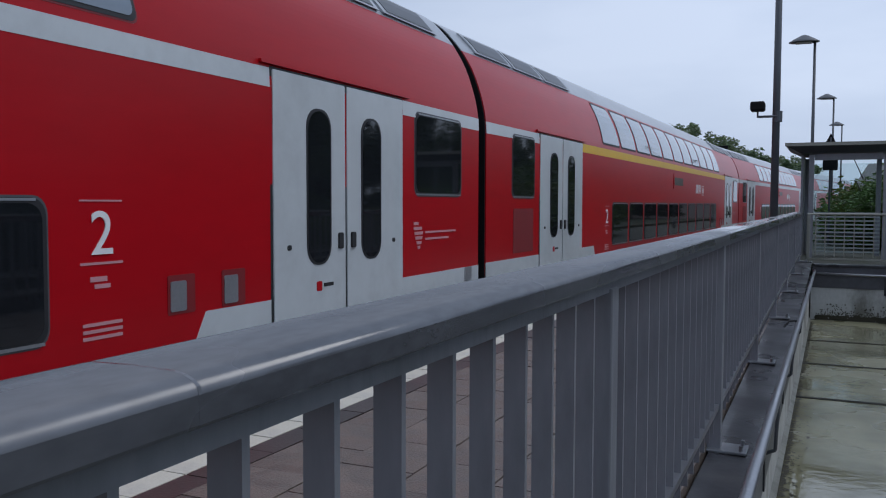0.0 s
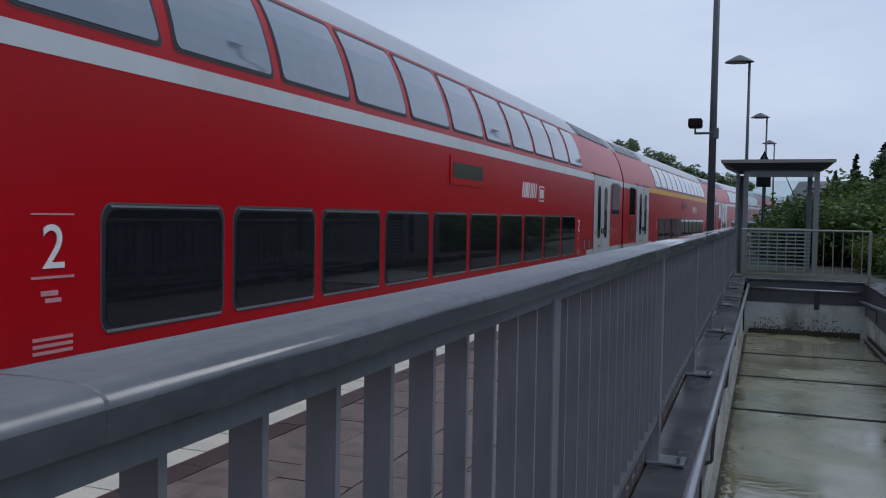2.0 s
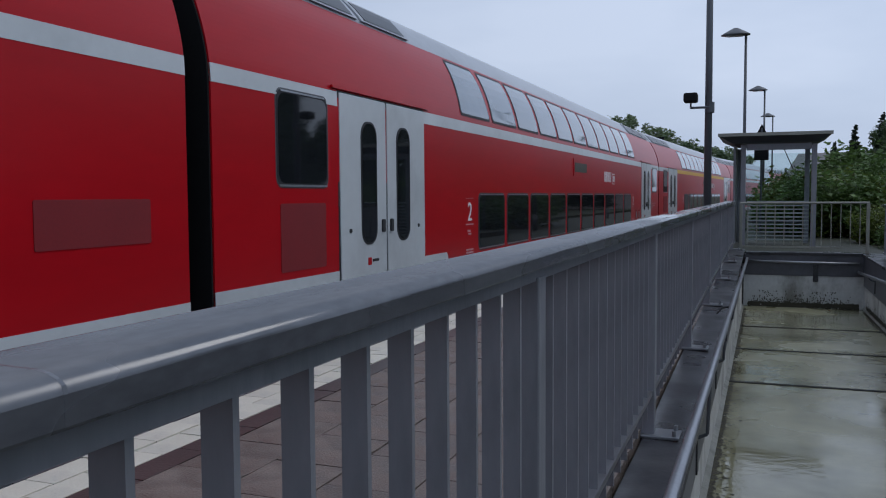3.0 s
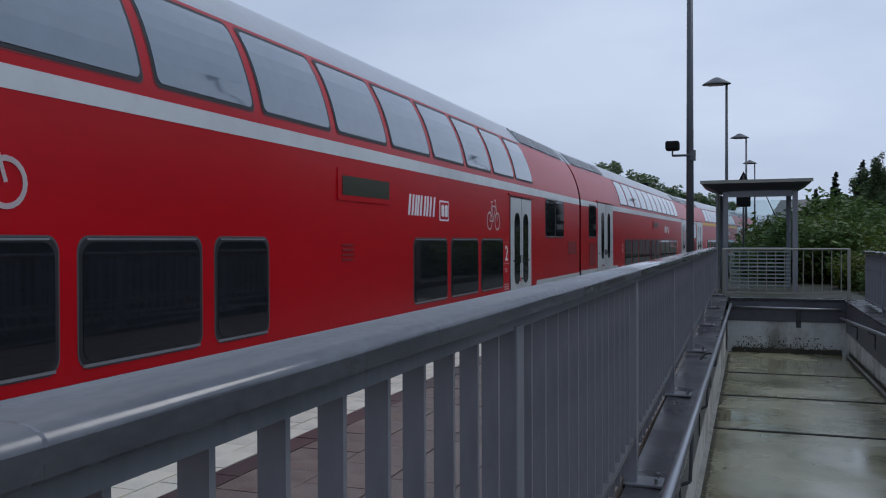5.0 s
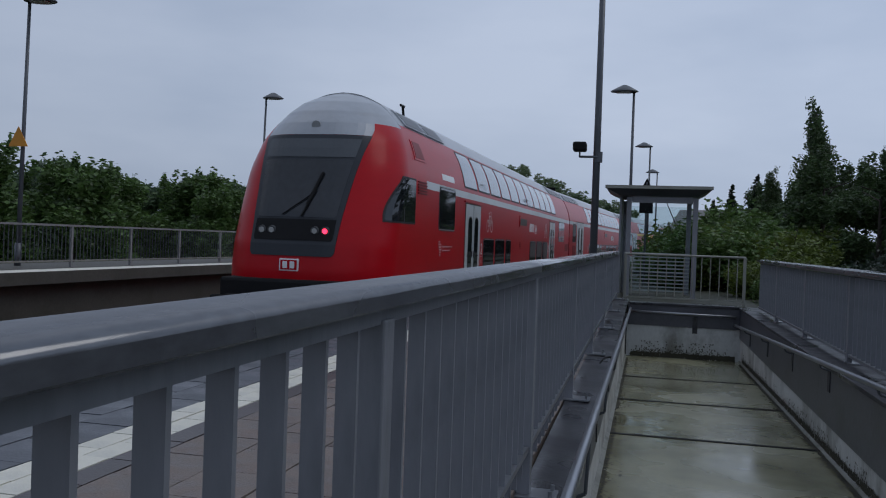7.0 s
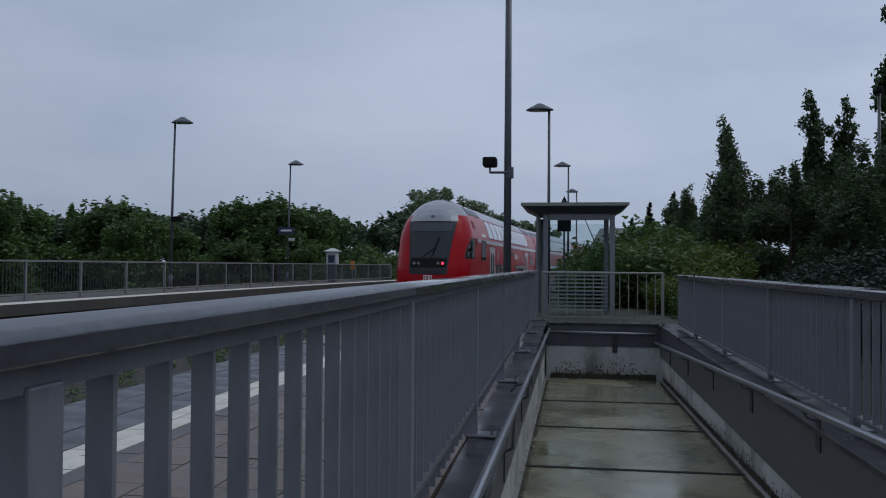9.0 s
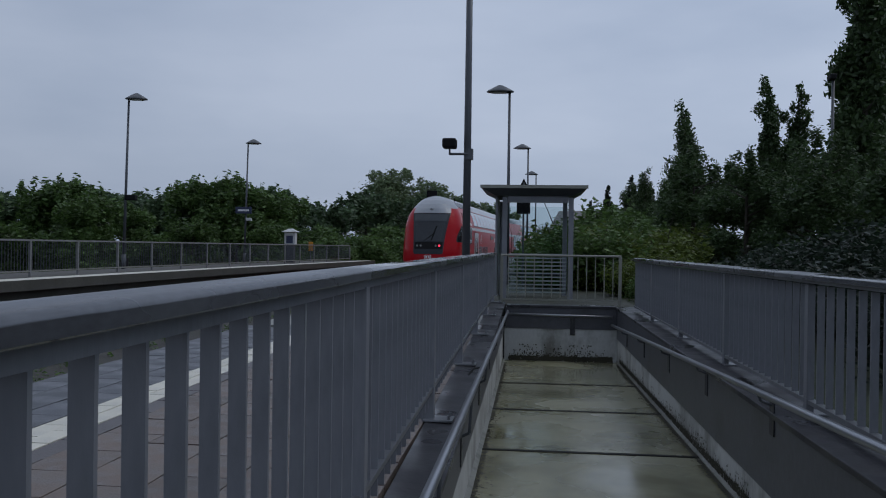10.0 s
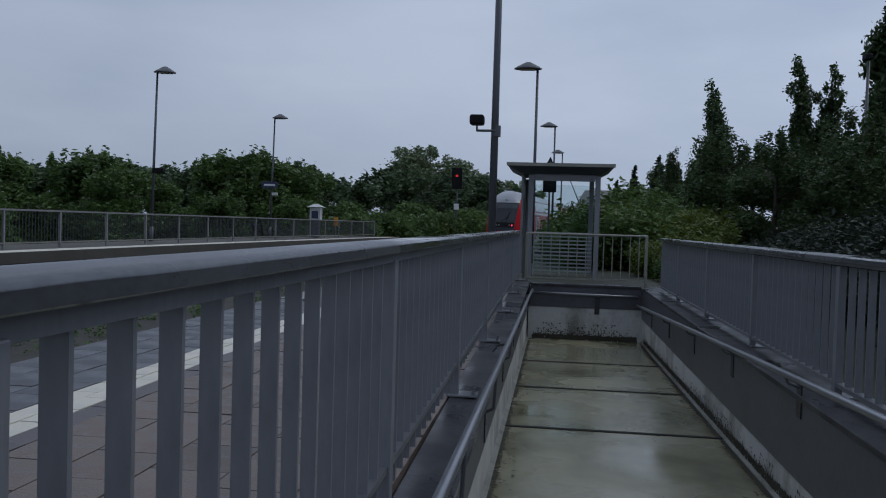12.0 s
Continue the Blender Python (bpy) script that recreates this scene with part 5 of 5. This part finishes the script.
col_a = column_tree("upright_tree", "tall narrow upright tree with ragged dark green crown", 8.6, 1.5, LEAF_DARK, 3, 24000, 0.085, 3)
col_b = column_tree("upright_tree", "tall narrow dark tree with two ragged tips", 9.0, 1.3, LEAF_DARK, 8, 24000, 0.085, 2)
plant(col_a, [(7.9, 46, 0.1, 0, 1.0), (11.2, 30.5, 0.2, 80, 1.08), (13.4, 31.5, 0.2, 200, 1.12), (6.2, 47.5, 0.1, 140, 0.62)], "trees behind the ramp")
plant(col_b, [(9.6, 37, 0.1, 0, 0.90), (10.9, 37.5, 0.1, 120, 0.87), (9.7, 27.5, 0.2, 60, 1.12), (10.6, 28.6, 0.2, 10, 1.16)], "trees behind the ramp")
tree_a = broad_tree("broadleaf_tree", "dense dark green broadleaf tree behind the ramp", 5.6, 2.6, LEAF_DARK, 11, 22000, 0.095, 0.05)
plant(tree_a, [(8.8, 41, 0.1, 0, 0.8), (6.9, 40, 0.1, 70, 0.72), (10.5, 33.5, 0.1, 140, 0.72), (12.2, 26, 0.1, 30, 0.8), (9.6, 27, 0.1, 250, 0.72), (6.2, 26.5, 0.1, 40, 0.62), (7.6, 24.5, 0.1, 170, 0.66), (6.6, 21.5, 0.1, 310, 0.5), (8.6, 20.0, 0.1, 120, 0.62), (5.6, 31, 0.1, 210, 0.7), (7.0, 17.5, 0.1, 260, 0.5), (14.5, 24, 0.1, 100, 0.85), (11.4, 21, 0.1, 10, 0.7), (12.5, 16, 0.1, 33, 0.9), (14, 10, 0.1, 190, 1.0), (15, 4, 0.1, 290, 1.0), (17, 35, 0.2, 10, 0.95), (8.2, 33, 0.1, 300, 0.6), (6.4, 52, 0.1, 20, 0.8), (9.5, 52, 0.1, 80, 0.85)], "trees behind the ramp")
con = conifer(5)
plant(con, [(5.2, 58, 0, 0, 0.74), (6.9, 60, 0, 50, 0.86), (4.2, 60, 0, 90, 0.62), (7.9, 57, 0, 10, 0.7)], "conifers")
bush_l = bush("bush", "yellow-green leafy bush behind the shelter", 1.5, 1.75, LEAF_LIGHT, 21, 10000, 0.065)
plant(bush_l, [(2.3, 23.0, 0.1, 0, 0.95), (3.4, 24.5, 0.1, 60, 1.0), (4.4, 27.5, 0.1, 120, 1.1), (2.9, 21.0, 0.1, 200, 0.62), (1.7, 26, 0.1, 20, 1.15), (2.35, 19.6, 0.1, 250, 0.5), (1.2, 22.4, 0.1, 320, 0.7), (1.2, 25.5, 0.05, 10, 0.95)], "bushes")
bush_m = bush("bush", "green leafy bush beside the platform", 1.6, 1.9, LEAF_MID, 22, 10000, 0.065)
plant(bush_m, [(1.4, 22.6, 0.1, 0, 0.95), (1.3, 24.5, 0, 90, 0.95), (2.2, 28, 0.1, 40, 1.2), (3.8, 30, 0.1, 220, 1.3), (1.4, 29, 0, 77, 1.15), (2.0, 31, 0.1, 30, 1.5), (4.0, 33, 0.1, 88, 1.5),  (2.75, 18.2, 0.1, 111, 0.42), (3.2, 16.6, 0.1, 170, 0.45), (8.3, 18, 0.1, 200, 1.0), (8.5, 12.5, 0.1, 250, 1.0), (9, 7, 0.1, 60, 1.1)], "bushes")
bush_d = bush("bush", "dense dark green bush behind the ramp railing", 1.3, 1.25, NEEDLE, 51, 15000, 0.04)
plant(bush_d, [(3.5, 4.5, 0.05, 0, 0.9), (3.8, 6.3, 0.05, 70, 1.0), (3.4, 8.2, 0.05, 150, 0.85), (3.9, 10.0, 0.05, 200, 1.0), (3.5, 11.8, 0.05, 20, 0.9), (3.8, 13.5, 0.05, 260, 0.95), (4.1, 15.2, 0.05, 310, 1.0), (4.8, 12.4, 0.05, 40, 1.2), (5.2, 8.8, 0.05, 120, 1.3), (5.0, 5.2, 0.05, 230, 1.3)], "bushes behind the railing")
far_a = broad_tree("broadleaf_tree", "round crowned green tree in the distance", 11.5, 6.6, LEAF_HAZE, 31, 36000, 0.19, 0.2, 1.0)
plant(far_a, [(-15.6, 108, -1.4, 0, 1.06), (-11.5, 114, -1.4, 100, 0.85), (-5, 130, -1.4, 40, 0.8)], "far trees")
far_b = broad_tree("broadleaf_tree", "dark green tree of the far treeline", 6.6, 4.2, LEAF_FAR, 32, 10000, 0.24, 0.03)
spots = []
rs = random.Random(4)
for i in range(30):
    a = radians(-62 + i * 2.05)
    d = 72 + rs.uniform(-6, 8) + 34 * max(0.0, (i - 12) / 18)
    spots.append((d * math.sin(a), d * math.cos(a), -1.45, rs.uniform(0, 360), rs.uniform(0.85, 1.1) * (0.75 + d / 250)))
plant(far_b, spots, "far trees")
far_c = broad_tree("broadleaf_tree", "leafy green tree behind the opposite platform", 6.2, 3.4, LEAF_MID, 33, 10000, 0.17, 0.03)
plant(far_c, [(-21.6, 63.5, -1.4, 0, 1.15), (-24.8, 63, -1.4, 60, 1.1), (-19.2, 66, -1.4, 200, 1.0), (-29, 52, -1.4, 120, 0.98), (-32, 47, -1.4, 20, 0.95), (-25.5, 49, -1.4, 200, 0.82), (-30, 41, -1.4, 290, 0.95), (-33, 36, -1.4, 310, 1.1), (-30, 30, -1.4, 0, 1.1), (-31, 22, -1.4, 70, 1.1), (-30, 14, -1.4, 140, 1.1), (-30, 5, -1.4, 220, 1.1), (-27, 57, -1.4, 10, 0.8), (-22, 56, -1.4, 100, 0.62), (-18, 60, -1.4, 190, 0.62)], "trees behind the opposite platform")
bush_f = bush("bush", "bright green bush beside the curving track", 2.6, 3.4, LEAF_MID, 41, 7500, 0.15)
plant(bush_f, [(-12.2, 66, -1.4, 0, 1.0), (-9.6, 71, -1.4, 60, 1.05), (-14.6, 62.5, -1.4, 130, 0.95), (-8.2, 80, -1.4, 200, 1.2), (-12.5, 78, -1.4, 20, 1.3), (-16.5, 68, -1.4, 80, 1.2), (-7.4, 90, -1.4, 80, 1.2), (-17.5, 60.5, -1.4, 320, 0.9)], "bushes beside the track")

rng_w = np.random.default_rng(77)
tufts = []
for i in range(420):
    y = rng_w.uniform(0, 60)
    x = rng_w.choice([rng_w.uniform(-9.5, -7.0), rng_w.uniform(-3.95, -3.62)], p=[0.85, 0.15])
    r = rng_w.uniform(0.05, 0.16)
    tufts.append(((x + shift(y), y, -1.27 + r * 0.5), (r * 1.3, r * 1.3, r * 0.9)))
tagged(part_from("weeds", leaf_cloud(tufts, 16000, 0.035, rng_w), LEAF_MID), "low green weeds growing in the dark ballast", "weeds", kind="stuff")


def house(x, y, turn, w, d, h, label):
    t = group_of("house", pose(x, y, -1.4, 0, 0, turn))
    tagged(t, label, "house")
    part("wall", box(-w / 2, w / 2, -d / 2, d / 2, 0, h), HOUSE_WALL, t)
    bm = bmesh.new()
    e = 0.4
    q = [bm.verts.new(v) for v in ((-w / 2 - e, -d / 2 - e, h - 0.1), (w / 2 + e, -d / 2 - e, h - 0.1), (w / 2 + e, d / 2 + e, h - 0.1), (-w / 2 - e, d / 2 + e, h - 0.1), (-w / 2 - e, 0, h + 2.2), (w / 2 + e, 0, h + 2.2))]
    for f in ((0, 1, 5, 4), (2, 3, 4, 5), (1, 2, 5), (3, 0, 4), (3, 2, 1, 0)):
        bm.faces.new([q[i] for i in f])
    part("roof", bm, HOUSE_ROOF, t)


house(6.5, 66, -20, 8, 7, 3.2, "pale house with a grey pitched roof behind bushes")

# ---- paving of the platform, laid last ----
def slab_mesh(name, sx, sy, mat):
    bm = box(-sx / 2 + 0.004, sx / 2 - 0.004, -sy / 2 + 0.004, sy / 2 - 0.004, -0.064, 0.0)
    me = bpy.data.meshes.new(name)
    bm.to_mesh(me)
    bm.free()
    me.materials.append(mat)
    return me


courses = []
x = -0.485
for k in range(5):
    courses.append((x - 0.346, x, SLAB, SLAB_FAR, 0.40))
    x -= 0.346
courses.append((-2.366, x, DARK_STRIP, DARK_STRIP_FAR, 0.40))
courses.append((-2.518, -2.366, TACTILE, TACTILE, 0.30))
courses.append((-2.67, -2.518, TACTILE, TACTILE, 0.30))
x = -2.67
for k in range(3):
    courses.append((x - 0.303, x, SLAB_DARK, SLAB_DARK_FAR, 0.40))
    x -= 0.303
rp = random.Random(9)
for k, (x0, x1, near_mat, far_mat, ln) in enumerate(courses):
    me = slab_mesh("slab", x1 - x0, ln, near_mat)
    rest = bmesh.new()
    y = -8.0 + (ln / 2 if k % 2 else 0)
    while y + ln < 13.0:
        if 1.9 < y < 11.0:
            o = new("slab", me)
            o.parent = pl
            o.matrix_basis = pose((x0 + x1) / 2, y + ln / 2, rp.uniform(-0.003, 0.002), rp.uniform(-0.25, 0.25), rp.uniform(-0.25, 0.25))
        else:
            box(x0 + 0.004, x1 - 0.004, y + 0.004, y + ln - 0.004, -0.064, rp.uniform(-0.003, 0.002), rest)
        y += ln
    tagged(part("slabs", rest, far_mat, pl), kind="stuff")

motions()
